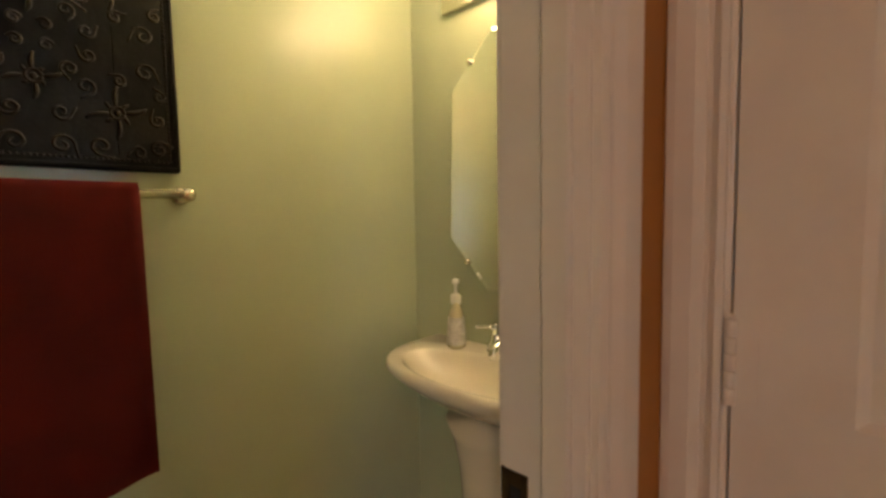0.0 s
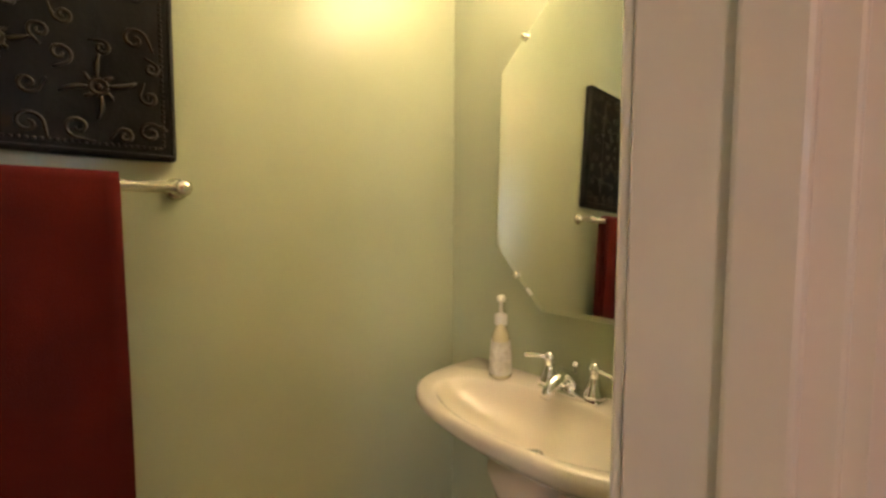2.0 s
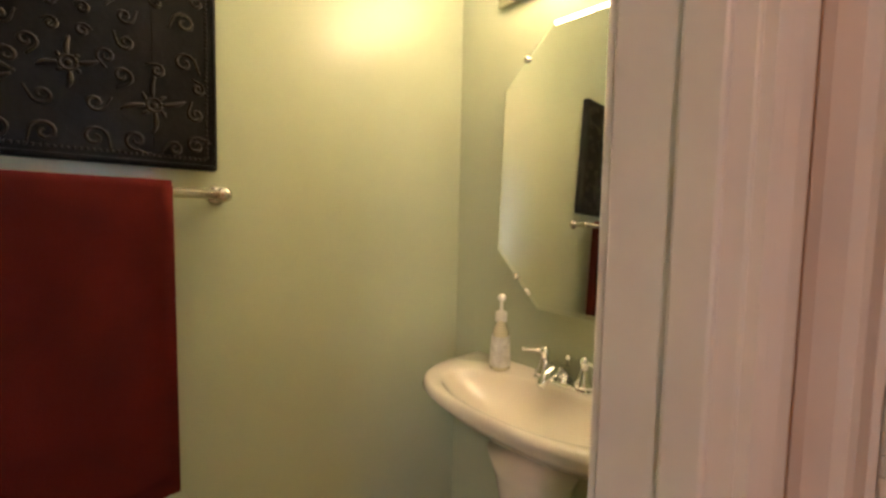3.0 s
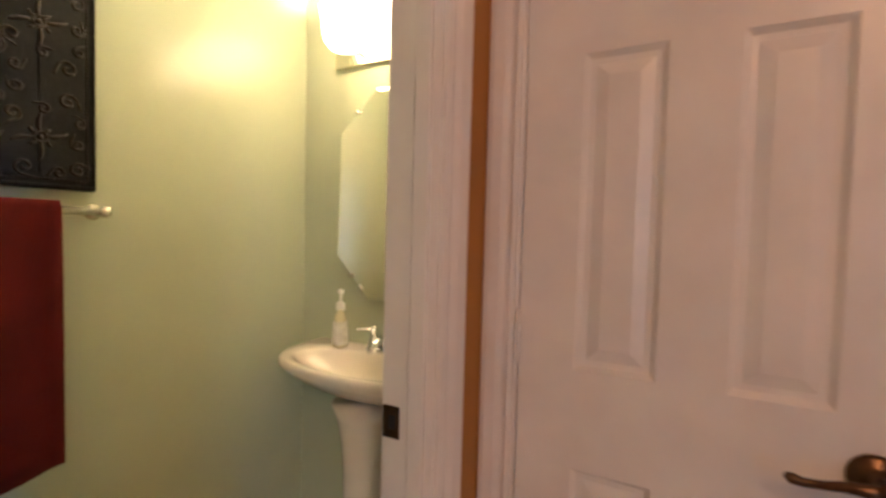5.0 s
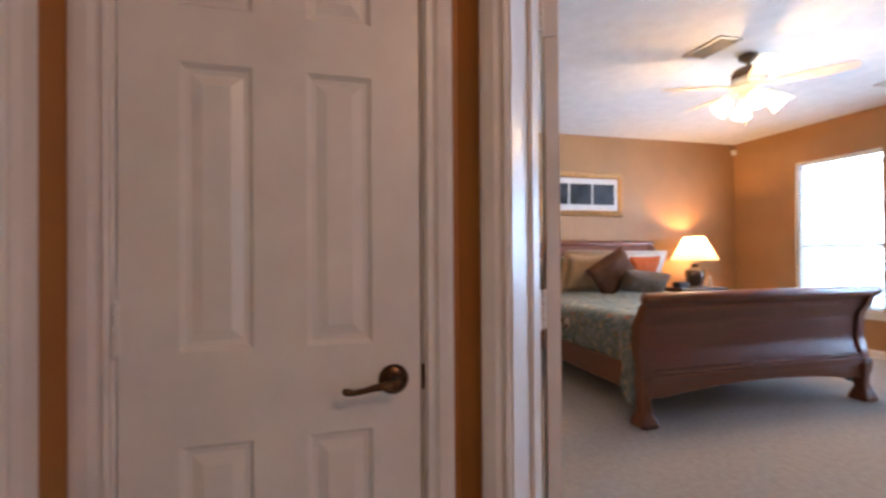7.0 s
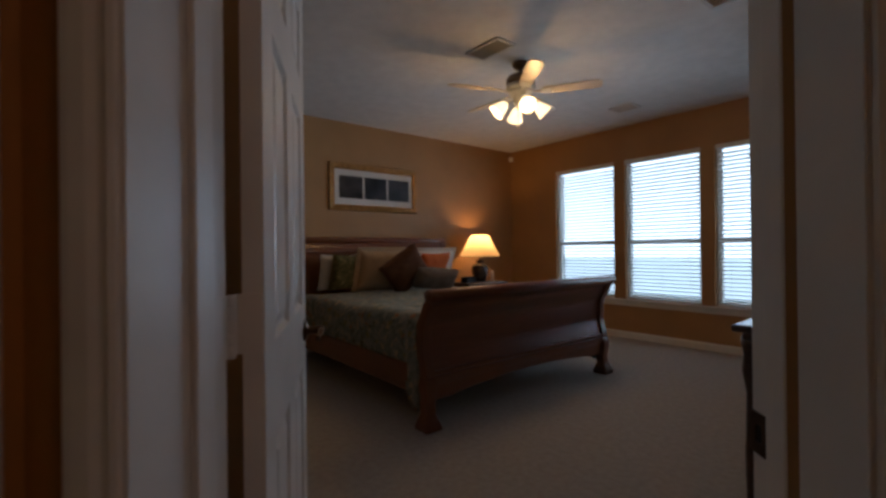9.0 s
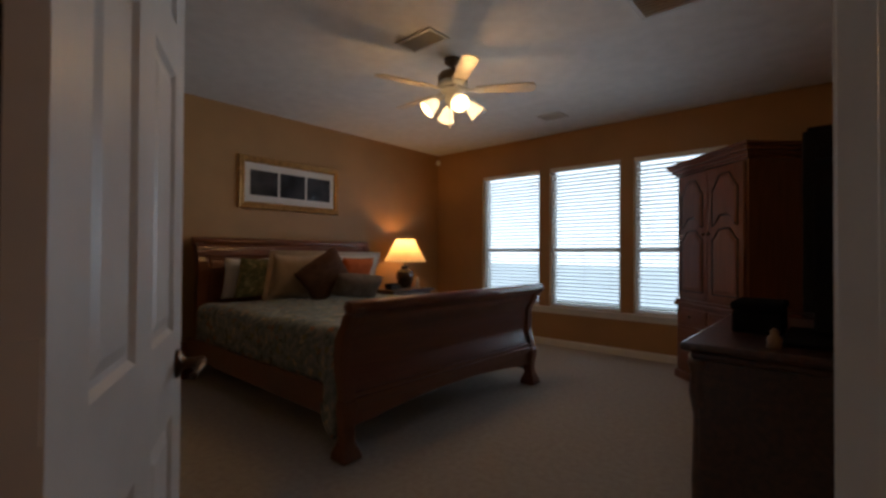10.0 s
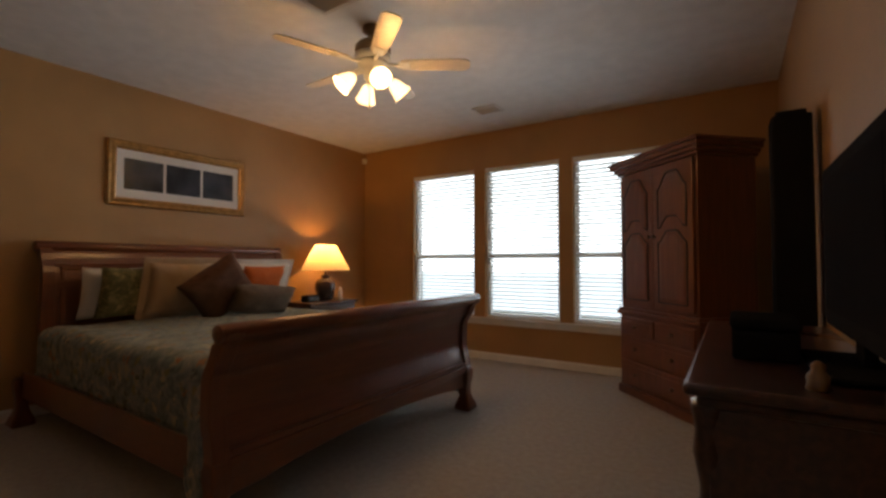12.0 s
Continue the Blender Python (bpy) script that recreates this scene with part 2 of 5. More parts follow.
M_LABEL = material("soap_label", (0.80, 0.78, 0.72), 0.4, var=0.0, scale=60, color2=(0.55, 0.52, 0.45))
M_SMOKED = material("smoked_mirror", (0.30, 0.29, 0.27), 0.05, metal=1.0, var=0.0)
M_PUMP = material("pump_white", (0.82, 0.80, 0.74), 0.35, var=0.03)
M_IRON = material("wrought_iron", (0.015, 0.013, 0.012), 0.5, metal=0.4, var=0.2)
M_CERAM = material("cream_ceramic", (0.30, 0.17, 0.08), 0.35, var=0.2, scale=20)
M_GRASS = material("lawn", (0.12, 0.15, 0.07), 0.9, var=0.3, scale=1.5)

# ---------------------------------------------------------------- mesh helpers


def box(bm, x0, x1, y0, y1, z0, z1, m=None):
    vs = [bm.verts.new((x, y, z)) for x in (x0, x1) for y in (y0, y1) for z in (z0, z1)]
    if m:
        for v in vs:
            v.co = m @ v.co
    for f in ((0, 1, 3, 2), (4, 6, 7, 5), (0, 4, 5, 1), (2, 3, 7, 6), (0, 2, 6, 4), (1, 5, 7, 3)):
        bm.faces.new([vs[i] for i in f])
    return vs


def prism(bm, poly, h, m):
    """A polygon in the local xy plane, pushed h along local z, set at m."""
    lo = [bm.verts.new(m @ Vector((x, y, 0))) for x, y in poly]
    hi = [bm.verts.new(m @ Vector((x, y, h))) for x, y in poly]
    n = len(poly)
    bm.faces.new(lo[::-1])
    bm.faces.new(hi)
    for i in range(n):
        bm.faces.new((lo[i], lo[(i + 1) % n], hi[(i + 1) % n], hi[i]))


def lathe(bm, prof, seg, m, sx=1.0, sy=1.0, caps=True):
    rings = []
    for r, z in prof:
        rings.append([bm.verts.new(m @ Vector((r * sx * math.cos(2 * math.pi * k / seg), r * sy * math.sin(2 * math.pi * k / seg), z))) for k in range(seg)])
    for a, b in zip(rings, rings[1:]):
        for k in range(seg):
            bm.faces.new((a[k], a[(k + 1) % seg], b[(k + 1) % seg], b[k]))
    if caps:
        bm.faces.new(rings[0][::-1])
        bm.faces.new(rings[-1])


def tube(bm, pts, radii, seg=10):
    pts = [Vector(p) for p in pts]
    rings = []
    for i, p in enumerate(pts):
        d = (pts[min(i + 1, len(pts) - 1)] - pts[max(i - 1, 0)]).normalized()
        a = d.orthogonal() if i == 0 else (rings_axis - d * rings_axis.dot(d))
        a.normalize()
        rings_axis = a
        b = d.cross(a)
        r = radii[i] if isinstance(radii, (list, tuple)) else radii
        rings.append([bm.verts.new(p + (a * math.cos(2 * math.pi * k / seg) + b * math.sin(2 * math.pi * k / seg)) * r) for k in range(seg)])
    for a, b in zip(rings, rings[1:]):
        for k in range(seg):
            bm.faces.new((a[k], a[(k + 1) % seg], b[(k + 1) % seg], b[k]))
    bm.faces.new(rings[0][::-1])
    bm.faces.new(rings[-1])


def finish(ob, smooth=False, bevel=0.0, seg=2):
    bm = bmesh.new()
    bm.from_mesh(ob.data)
    bmesh.ops.recalc_face_normals(bm, faces=bm.faces)
    bm.to_mesh(ob.data)
    bm.free()
    if bevel:
        mod = ob.modifiers.new("bevel", "BEVEL")
        mod.width, mod.segments, mod.limit_method, mod.angle_limit = bevel, seg, "ANGLE", radians(40)
    if smooth:
        for p in ob.data.polygons:
            p.use_smooth = True
    return ob


def part(name, bm, mat, parent=None, label="", smooth=False, bevel=0.0, kind=""):
    me = bpy.data.meshes.new(name)
    bm.to_mesh(me)
    bm.free()
    me.materials.append(mat)
    ob = new(name, me)
    finish(ob, smooth, bevel)
    if parent:
        ob.parent = parent
        ob.matrix_parent_inverse = parent.matrix_world.inverted()
    if label or kind:
        tagged(ob, label, kind=kind)
    return ob


def empty(name, at, label, category, group="", kind=""):
    ob = new(name)
    ob.location = at
    bpy.context.view_layer.update()
    return tagged(ob, label, category, group, kind)


def split_wall(bm, a0, a1, z0, z1, t0, t1, holes, m):
    """A wall along local x from a0 to a1, thickness t0..t1 along local y, with holes (a, b, low, high)."""
    cuts = sorted({a0, a1, *[c for h in holes for c in h[:2]]})
    for c0, c1 in zip(cuts, cuts[1:]):
        mid = (c0 + c1) / 2
        hole = next((h for h in holes if h[0] < mid < h[1]), None)
        if not hole:
            box(bm, c0, c1, t0, t1, z0, z1, m)
        else:
            if hole[2] > z0:
                box(bm, c0, c1, t0, t1, z0, hole[2], m)
            if hole[3] < z1:
                box(bm, c0, c1, t0, t1, hole[3], z1, m)


I4 = Matrix.Identity(4)
CEIL = 2.74


def wall(name, a0, a1, t0, t1, holes, m, mat, label, z1=CEIL):
    bm = bmesh.new()
    split_wall(bm, a0, a1, 0, z1, t0, t1, holes, m)
    return tagged(part(name, bm, mat), label, "wall", kind="structure")


# ---------------------------------------------------------------- structure
DIAG = Matrix(((-0.70711, 0.70711, 0, 0.9), (-0.70711, -0.70711, 0, 0.052), (0, 0, 1, 0), (0, 0, 0, 1)))
ALONG_Y = Matrix(((0, 1, 0, 0), (1, 0, 0, 0), (0, 0, 1, 0), (0, 0, 0, 1)))
S0, S1 = 0.135, 0.91      # bedroom doorway along the diagonal wall
WT = 0.19                 # its thickness
YP, PT = 0.818, 0.093     # hall side and thickness of the wall to the powder room
PJ0, PJ1 = -0.08, 0.674   # powder room doorway
XC = 0.9                  # wall with the closet door
CY0, CY1 = 0.142, 0.750   # closet doorway
HEAD = 2.045
XM, YT = 1.301, 1.728     # mirror wall and towel wall
XB, YW, XW, YN = 5.17, -5.47, 0.34, -0.06


def slab(name, x0, x1, y0, y1, z0, z1, mat, label, category):
    bm = bmesh.new()
    box(bm, x0, x1, y0, y1, z0, z1)
    return tagged(part(name, bm, mat), label, category, kind="structure")


slab("floor_hall_bedroom", -3.5, XB, YW, YP + 0.05, -0.1, 0.0, M_CARPET, "beige cut-pile carpet through hall and bedroom", "floor")
slab("floor_powder_room", -0.8, XM, YP + 0.05, YT, -0.1, 0.002, M_TILE, "tan vinyl floor of the powder room", "floor")
slab("ceiling_hall_bedroom", -3.6, XB + 0.15, YW - 0.15, YP, CEIL, CEIL + 0.1, M_CEIL, "white textured ceiling", "ceiling")
slab("ceiling_powder_room", -0.9, XM + 0.1, YP, YT + 0.1, 2.44, 2.54, M_CEIL, "white ceiling of the powder room", "ceiling")

wall("wall_powder_door", -3.5, XC, YP, YP + PT / 2, [(PJ0 - 0.02, PJ1 + 0.02, 0, HEAD + 0.02)], I4, M_HALL, "orange-brown painted hall wall with a doorway")
wall("wall_powder_inside", -0.8, XM, YP + PT / 2, YP + PT, [(PJ0 - 0.02, PJ1 + 0.02, 0, HEAD + 0.02)], I4, M_GREEN, "green painted inner face of the powder room wall", 2.44)
wall("wall_closet", 0.052, YP, XC, XC + 0.115, [(CY0 - 0.02, CY1 + 0.02, 0, HEAD + 0.02)], ALONG_Y, M_HALL, "orange-brown painted wall round the closet door")
slab("closet_back", XC + 0.115, XC + 0.13, 0.0, YP, 0, CEIL, M_WHITE, "white back of the closed closet", "wall")
wall("wall_diagonal_hall", 0, 0.977, 0, WT / 2, [(S0 - 0.02, S1 + 0.02, 0, HEAD + 0.02)], DIAG, M_HALL, "orange-brown painted slanting wall with the bedroom doorway")
wall("wall_diagonal_bedroom", -0.02, 0.977, WT / 2, WT, [(S0 - 0.02, S1 + 0.02, 0, HEAD + 0.02)], DIAG, M_BED, "tan painted slanting bedroom wall with the doorway")
wall("wall_bedroom_north", 1.0, XB, YN, YN + 0.1, [], I4, M_BED, "tan painted bedroom wall behind the open door")
wall("wall_closet_return", -0.50, YN, 1.93, 2.05, [], ALONG_Y, M_BED, "tan painted return wall behind the open door")
wall("wall_bed", YW, YN + 0.1, XB, XB + 0.12, [], ALONG_Y, M_BED, "tan painted wall behind the bed")
ZW0, ZW1 = 0.50, 2.30
wall("wall_windows", XW - 0.12, XB + 0.12, YW - 0.15, YW, [(b, a, ZW0, ZW1) for a, b in WINDOWS], I4, M_BED, "tan painted wall with three tall windows")
wall("wall_bedroom_west", YW, -0.66, XW - 0.06, XW, [], ALONG_Y, M_BED, "tan painted wall behind dresser and mirror")
wall("wall_hall_east", -2.6, -0.62, XW - 0.12, XW - 0.06, [], ALONG_Y, M_HALL, "orange-brown painted hall wall")
wall("wall_hall_south", -3.5, XW - 0.06, -2.7, -2.6, [], I4, M_HALL, "orange-brown painted end wall of the hall")
# unseen end wall; its opening is assumed, as a place for daylight
wall("wall_hall_west", -2.6, YP, -3.6, -3.5, [(-2.55, -1.85, 0.4, 2.3)], ALONG_Y, M_HALL, "orange-brown painted unseen wall with an assumed daylight opening")
wall("wall_mirror", YP + PT, YT, XM, XM + 0.1, [], ALONG_Y, M_GREEN, "green painted wall behind mirror and sink", 2.44)
wall("wall_towel", -0.8, XM + 0.1, YT, YT + 0.1, [], I4, M_GREEN, "green satin painted wall behind the towel", 2.44)
wall("wall_powder_west", YP + PT, YT, -0.9, -0.8, [], ALONG_Y, M_GREEN, "green painted end wall of the powder room", 2.44)
bm = bmesh.new()
box(bm, -400, 400, -600, YW - 0.16, -0.9, -0.5)
tagged(part("ground", bm, M_GRASS), "grass lawn outside the bedroom windows", "ground", kind="structure")

bm = bmesh.new()
box(bm, -90, 90, -70.2, -70, -0.5, 60)
tagged(part("backdrop", bm, glowing("bright_overcast_sky", (0.84, 0.93, 1.0), 15.0)), "pale bright overcast sky beyond the lawn", "sky", kind="structure")

# door casings, jambs, baseboards
CAS = ((0, 0), (0, 0.010), (0.006, 0.014), (0.014, 0.011), (0.020, 0.011), (0.030, 0.017), (0.050, 0.019), (0.060, 0.018), (0.066, 0.013), (0.066, 0))


def casing(name, m, a0, a1, top, side, label, wide=1.0):
    """Moulded casing round an opening a0..a1 on the wall face; side -1 stands towards local -y, +1 towards +y. m: the wall's frame at that face."""
    root = empty(name, m @ Vector(((a0 + a1) / 2, 0, 0)), label, "door casing", kind="structure")
    for edge, sgn in ((a0, -1), (a1, 1)):
        bm = bmesh.new()
        prism(bm, [(edge + sgn * (0.006 + u * wide), side * w) for u, w in CAS], top + 0.006, m)
        part("casing_leg", bm, M_WHITE, root)
    bm = bmesh.new()
    turn = m @ Matrix(((0, 0, 1, a0 - 0.072), (0, 1, 0, 0), (1, 0, 0, top + 0.006), (0, 0, 0, 1)))
    prism(bm, [(u, side * w) for u, w in CAS], a1 - a0 + 0.144, turn)
    part("casing_head", bm, M_WHITE, root)
    return root


def jamb(name, m, a0, a1, t0, t1, top, stop, label):
    root = empty(name, m @ Vector(((a0 + a1) / 2, (t0 + t1) / 2, 0)), label, "door jamb", kind="structure")
    for lo, hi, so in ((a0 - 0.019, a0, a0), (a1, a1 + 0.019, a1 - 0.011)):
        bm = bmesh.new()
        box(bm, lo, hi, t0, t1, 0, top, m)
        part("jamb_leg", bm, M_WHITE, root, bevel=0.002)
        bm = bmesh.new()
        box(bm, so, so + 0.011, stop[0], stop[1], 0, top - 0.011, m)
        part("door_stop", bm, M_WHITE, root, bevel=0.003)
    bm = bmesh.new()
    box(bm, a0 - 0.019, a1 + 0.019, t0, t1, top, top + 0.019, m)
    part("jamb_head", bm, M_WHITE, root)
    return root


def shift(m, dy):
    return m @ Matrix.Translation((0, dy, 0))


casing("casing_powder_hall", shift(I4, YP), PJ0, PJ1, HEAD, -1, "white moulded casing of the powder room doorway", 1.25)
casing("casing_powder_inside", shift(I4, YP + PT), PJ0, PJ1, HEAD, 1, "white moulded casing inside the powder room")
jamb("jamb_powder", I4, PJ0, PJ1, YP - 0.002, YP + PT + 0.002, HEAD, (YP + 0.012, YP + 0.042), "white jamb of the powder room doorway")
casing("casing_closet", shift(ALONG_Y, XC), CY0, CY1, HEAD, -1.5, "white moulded casing round the closet door")
jamb("jamb_closet", ALONG_Y, CY0, CY1, XC - 0.002, XC + 0.117, HEAD, (XC + 0.045, XC + 0.08), "white jamb of the closet door")
casing("casing_bedroom_hall", DIAG, S0, S1, HEAD, -1, "white moulded casing of the bedroom doorway")
casing("casing_bedroom_inside", shift(DIAG, WT), S0, S1, HEAD, 1, "white moulded casing on the bedroom side")
jamb("jamb_bedroom", DIAG, S0, S1, -0.002, WT + 0.002, HEAD, (WT - 0.085, WT - 0.045), "white jamb of the bedroom doorway")

BASE = ((0, 0), (0.014, 0), (0.014, 0.065), (0.009, 0.075), (0.007, 0.083), (0, 0.085))


def baseboard(x0, y0, x1, y1):
    """Runs from one floor point to the other, standing out to the left of that way."""
    d = Vector((x1 - x0, y1 - y0, 0))
    ln = d.length
    d.normalize()
    n = Vector((-d.y, d.x, 0))
    m = Matrix(((n.x, 0, d.x, x0), (n.y, 0, d.y, y0), (0, 1, 0, 0), (0, 0, 0, 1)))
    bm = bmesh.new()
    prism(bm, BASE, ln, m)
    tagged(part("baseboard", bm, M_WHITE), "white moulded baseboard along the wall", "baseboard", kind="structure")


for run in ((XW, YW + 0.0, XB, YW), (XB, YW, XB, YN), (XB, YN, 2.05, YN), (1.93, -0.50, 1.93, YN), (XW, -0.9, XW, YW), (XM, YP + PT, XM, YT), (XM, YT, -0.8, YT)):
    baseboard(*run)

# ---------------------------------------------------------------- doors


def six_panel(name, w, t, m, parent, label=""):
    """A moulded six-panel leaf: local x 0..w, y 0..t, z 0.01..2.03, both faces panelled."""
    st = 0.108 if w < 0.7 else 0.115
    pw = (w - 2 * st - (0.107 if w < 0.7 else 0.115)) / 2
    cols = ((st, st + pw), (w - st - pw, w - st))
    rows = ((0.235, 0.805), (0.995, 1.585), (1.700, 1.915))
    zb, zt = 0.01, 2.035
    bm = bmesh.new()

    def quad(*ps):
        bm.faces.new([bm.verts.new(m @ Vector(p)) for p in ps])

    us = [0, cols[0][0], cols[0][1], cols[1][0], cols[1][1], w]
    vs = [zb, rows[0][0], rows[0][1], rows[1][0], rows[1][1], rows[2][0], rows[2][1], zt]
    for y, into in ((0, 1), (t, -1)):
        for i in range(5):
            for j in range(7):
                u0, u1, v0, v1 = us[i], us[i + 1], vs[j], vs[j + 1]
                if i in (1, 3) and j in (1, 3, 5):
                    rings = []
                    for ins, dep in ((0, 0), (0.010, 0.009), (0.020, 0.010), (0.040, 0.003), (0.043, 0.002)):
                        d = y + into * dep
                        rings.append(((u0 + ins, d, v0 + ins), (u1 - ins, d, v0 + ins), (u1 - ins, d, v1 - ins), (u0 + ins, d, v1 - ins)))
                    for a, b in zip(rings, rings[1:]):
                        for k in range(4):
                            quad(a[k], a[(k + 1) % 4], b[(k + 1) % 4], b[k])
                    quad(*rings[-1])
                else:
                    quad((u0, y, v0), (u1, y, v0), (u1, y, v1), (u0, y, v1))
    for a, b in zip(us, us[1:]):
        quad((a, 0, zb), (b, 0, zb), (b, t, zb), (a, t, zb))
        quad((a, 0, zt), (b, 0, zt), (b, t, zt), (a, t, zt))
    for a, b in zip(vs, vs[1:]):
        quad((0, 0, a), (0, 0, b), (0, t, b), (0, t, a))
        quad((w, 0, a), (w, 0, b), (w, t, b), (w, t, a))
    bmesh.ops.remove_doubles(bm, verts=bm.verts, dist=0.0004)
    return part(name, bm, M_WHITE, parent, label)


def lever(m, parent, mat, way=1):
    """Lever handle: rose against local y=0, lever towards local x * way, standing out to local -y."""
    root = None
    bm = bmesh.new()
    rot = m @ pose(0, 0, 0, 90, 0, 0)
    lathe(bm, ((0.033, 0), (0.034, 0.004), (0.030, 0.009), (0.022, 0.012), (0.013, 0.016), (0.012, 0.042), (0.014, 0.046), (0.014, 0.058), (0.009, 0.063)), 28, rot)
    rose = part("door_handle", bm, mat, parent, "lever handle with round rose", smooth=True)
    bm = bmesh.new()
    pts = [m @ Vector((way * x, y, z)) for x, y, z in ((0.0, -0.052, 0.0), (0.02, -0.056, 0.001), (0.045, -0.055, -0.001), (0.07, -0.051, -0.007), (0.092, -0.049, -0.010), (0.106, -0.05, -0.007), (0.113, -0.052, -0.003))]
    tube(bm, pts, [0.010, 0.0095, 0.008, 0.0065, 0.007, 0.0085, 0.005], 12)
    part("lever_arm", bm, mat, rose, smooth=True)
    return rose


def hinge(m, parent, z, leaf_w=0.028, mat=None, parts="hinge"):
    """Butt hinge with a barrel of five knuckles at local origin, leaves to both sides along local x."""
    bm = bmesh.new()
    for k in range(5):
        z0 = z - 0.0505 + k * 0.0203
        lathe(bm, ((0.0062, z0), (0.0068, z0 + 0.001), (0.0068, z0 + 0.0186), (0.0062, z0 + 0.0196)), 12, m)
    lathe(bm, ((0.004, z + 0.051), (0.0055, z + 0.053), (0.003, z + 0.058)), 10, m)
    h = part(parts, bm, mat or M_WHITE, parent, smooth=True)
    bm = bmesh.new()
    box(bm, -leaf_w, leaf_w, 0.004, 0.0065, z - 0.05, z + 0.05, m)
    part("hinge_leaf", bm, mat or M_WHITE, h)
    return h


def plate(m, parent, mat, name="strike_plate"):
    """Strike plate in local xz, facing local -y, with its latch hole."""
    bm = bmesh.new()
    for bx in ((-0.014, -0.006, -0.028, 0.028), (0.008, 0.019, -0.028, 0.028), (-0.006, 0.008, -0.028, -0.012), (-0.006, 0.008, 0.012, 0.028)):
        box(bm, bx[0], bx[1], -0.002, 0.001, bx[2], bx[3], m)
    p = part(name, bm, mat, parent)
    # dark fill paints the shade inside the latch hole
    bm = bmesh.new()
    box(bm, -0.006, 0.008, -0.0003, 0.001, -0.012, 0.012, m)
    part("latch_hole_shade", bm, M_OPENING_SHADE, p)
    return p


# closet door, shut: local x runs from the hinge side (high y) to the latch side, local y into the closet
CLO = Matrix(((0, 1, 0, XC + 0.001), (-1, 0, 0, CY1 - 0.003), (0, 0, 1, 0), (0, 0, 0, 1)))
closet = empty("door_closet", (XC, (CY0 + CY1) / 2, 0), "white six-panel closet door, shut, with bronze lever", "door", kind="structure")
six_panel("leaf", CY1 - CY0 - 0.006, 0.035, CLO, closet)
lever(CLO @ pose(CY1 - CY0 - 0.006 - 0.062, 0, 0.91), closet, M_BRONZE, -1)
for hz in (0.28, 1.045, 1.81):
    hinge(CLO @ pose(-0.0015, -0.006, 0), closet, hz)
bm = bmesh.new()
box(bm, XC - 0.004, XC + 0.006, CY0 - 0.012, CY0 + 0.0005, 0.882, 0.94)
part("strike_plate", bm, M_BRONZE, closet, bevel=0.002)

# bedroom door, standing open: hinged at the bedroom side of the slanting wall
HX, HY = (DIAG @ Vector((S0 + 0.004, WT + 0.008, 0)))[:2]
leaf_dir = -26.5
BDR = pose(HX, HY, 0, 0, 0, leaf_dir)
bdoor = empty("door_bedroom", (HX, HY, 0), "white six-panel bedroom door standing wide open", "door", kind="structure")
BW = S1 - S0 - 0.006
BLEAF = BDR @ pose(0.03, -0.045, 0)
six_panel("leaf", BW, 0.035, BLEAF, bdoor)
lever(BLEAF @ pose(BW - 0.065, 0, 0.91), bdoor, M_BRONZE, -1)
lever(BLEAF @ pose(BW - 0.065, 0.035, 0.91) @ pose(0, 0, 0, 0, 0, 180), bdoor, M_BRONZE, 1)
bm = bmesh.new()
box(bm, BW - 0.0005, BW + 0.002, 0.006, 0.029, 0.882, 0.938, BLEAF)
part("latch_plate", bm, M_NICKEL, bdoor)
for hz in (0.28, 1.045, 1.81):
    bm = bmesh.new()
    for k in range(5):
        z0 = hz - 0.0505 + k * 0.0203
        lathe(bm, ((0.0062, z0), (0.007, z0 + 0.001), (0.007, z0 + 0.0186), (0.0062, z0 + 0.0196)), 12, BDR)
    hg = part("hinge", bm, M_WHITE, bdoor, smooth=True)
    bm = bmesh.new()
    box(bm, 0.0, 0.026, -0.003, 0.0, hz - 0.05, hz + 0.05, BDR)
    box(bm, 0.0265, 0.0305, -0.042, 0.0, hz - 0.05, hz + 0.05, BDR)
    part("hinge_leaf", bm, M_WHITE, hg)
    bm = bmesh.new()
    box(bm, S0 - 0.0005, S0 + 0.0025, WT - 0.035, WT + 0.010, hz - 0.05, hz + 0.05, DIAG)
    part("jamb_hinge_leaf", bm, M_WHITE, hg)

sp = empty("strike_bedroom", DIAG @ Vector((S1, WT - 0.02, 0.91)), "dark bronze strike plate on the bedroom jamb", "strike plate", kind="structure")
plate(DIAG @ Matrix(((0, 1, 0, S1), (1, 0, 0, WT - 0.016), (0, 0, 1, 0.91), (0, 0, 0, 1))), sp, M_BRONZE, "plate")
sp = empty("strike_powder", (PJ1, YP + PT - 0.02, 0.922), "dark bronze strike plate on the powder room jamb", "strike plate", kind="structure")
plate(Matrix(((0, 1, 0, PJ1), (1, 0, 0, YP + PT - 0.016), (0, 0, 1, 0.922), (0, 0, 0, 1))), sp, M_BRONZE, "plate")

# ---------------------------------------------------------------- powder room
# octagonal mirror on clips
mirror = empty("wall_mirror_octagonal", (XM, 1.31, 1.01), "frameless octagonal wall mirror held by nickel clips", "mirror")
oct_pts = [(1.20, 1.012), (1.40, 1.012), (1.545, 1.157), (1.545, 1.585), (1.40, 1.73), (1.20, 1.73), (1.055, 1.585), (1.055, 1.157)]
bm = bmesh.new()
ZY = Matrix(((0, 0, -1, XM - 0.002), (1, 0, 0, 0), (0, 1, 0, 0), (0, 0, 0, 1)))
inner = [(1.30 + (y - 1.30) * 0.955, 1.37 + (z - 1.37) * 0.968) for y, z in oct_pts]
TILTM = 0.037
lo = [bm.verts.new((XM - 0.002, y, z)) for y, z in oct_pts]
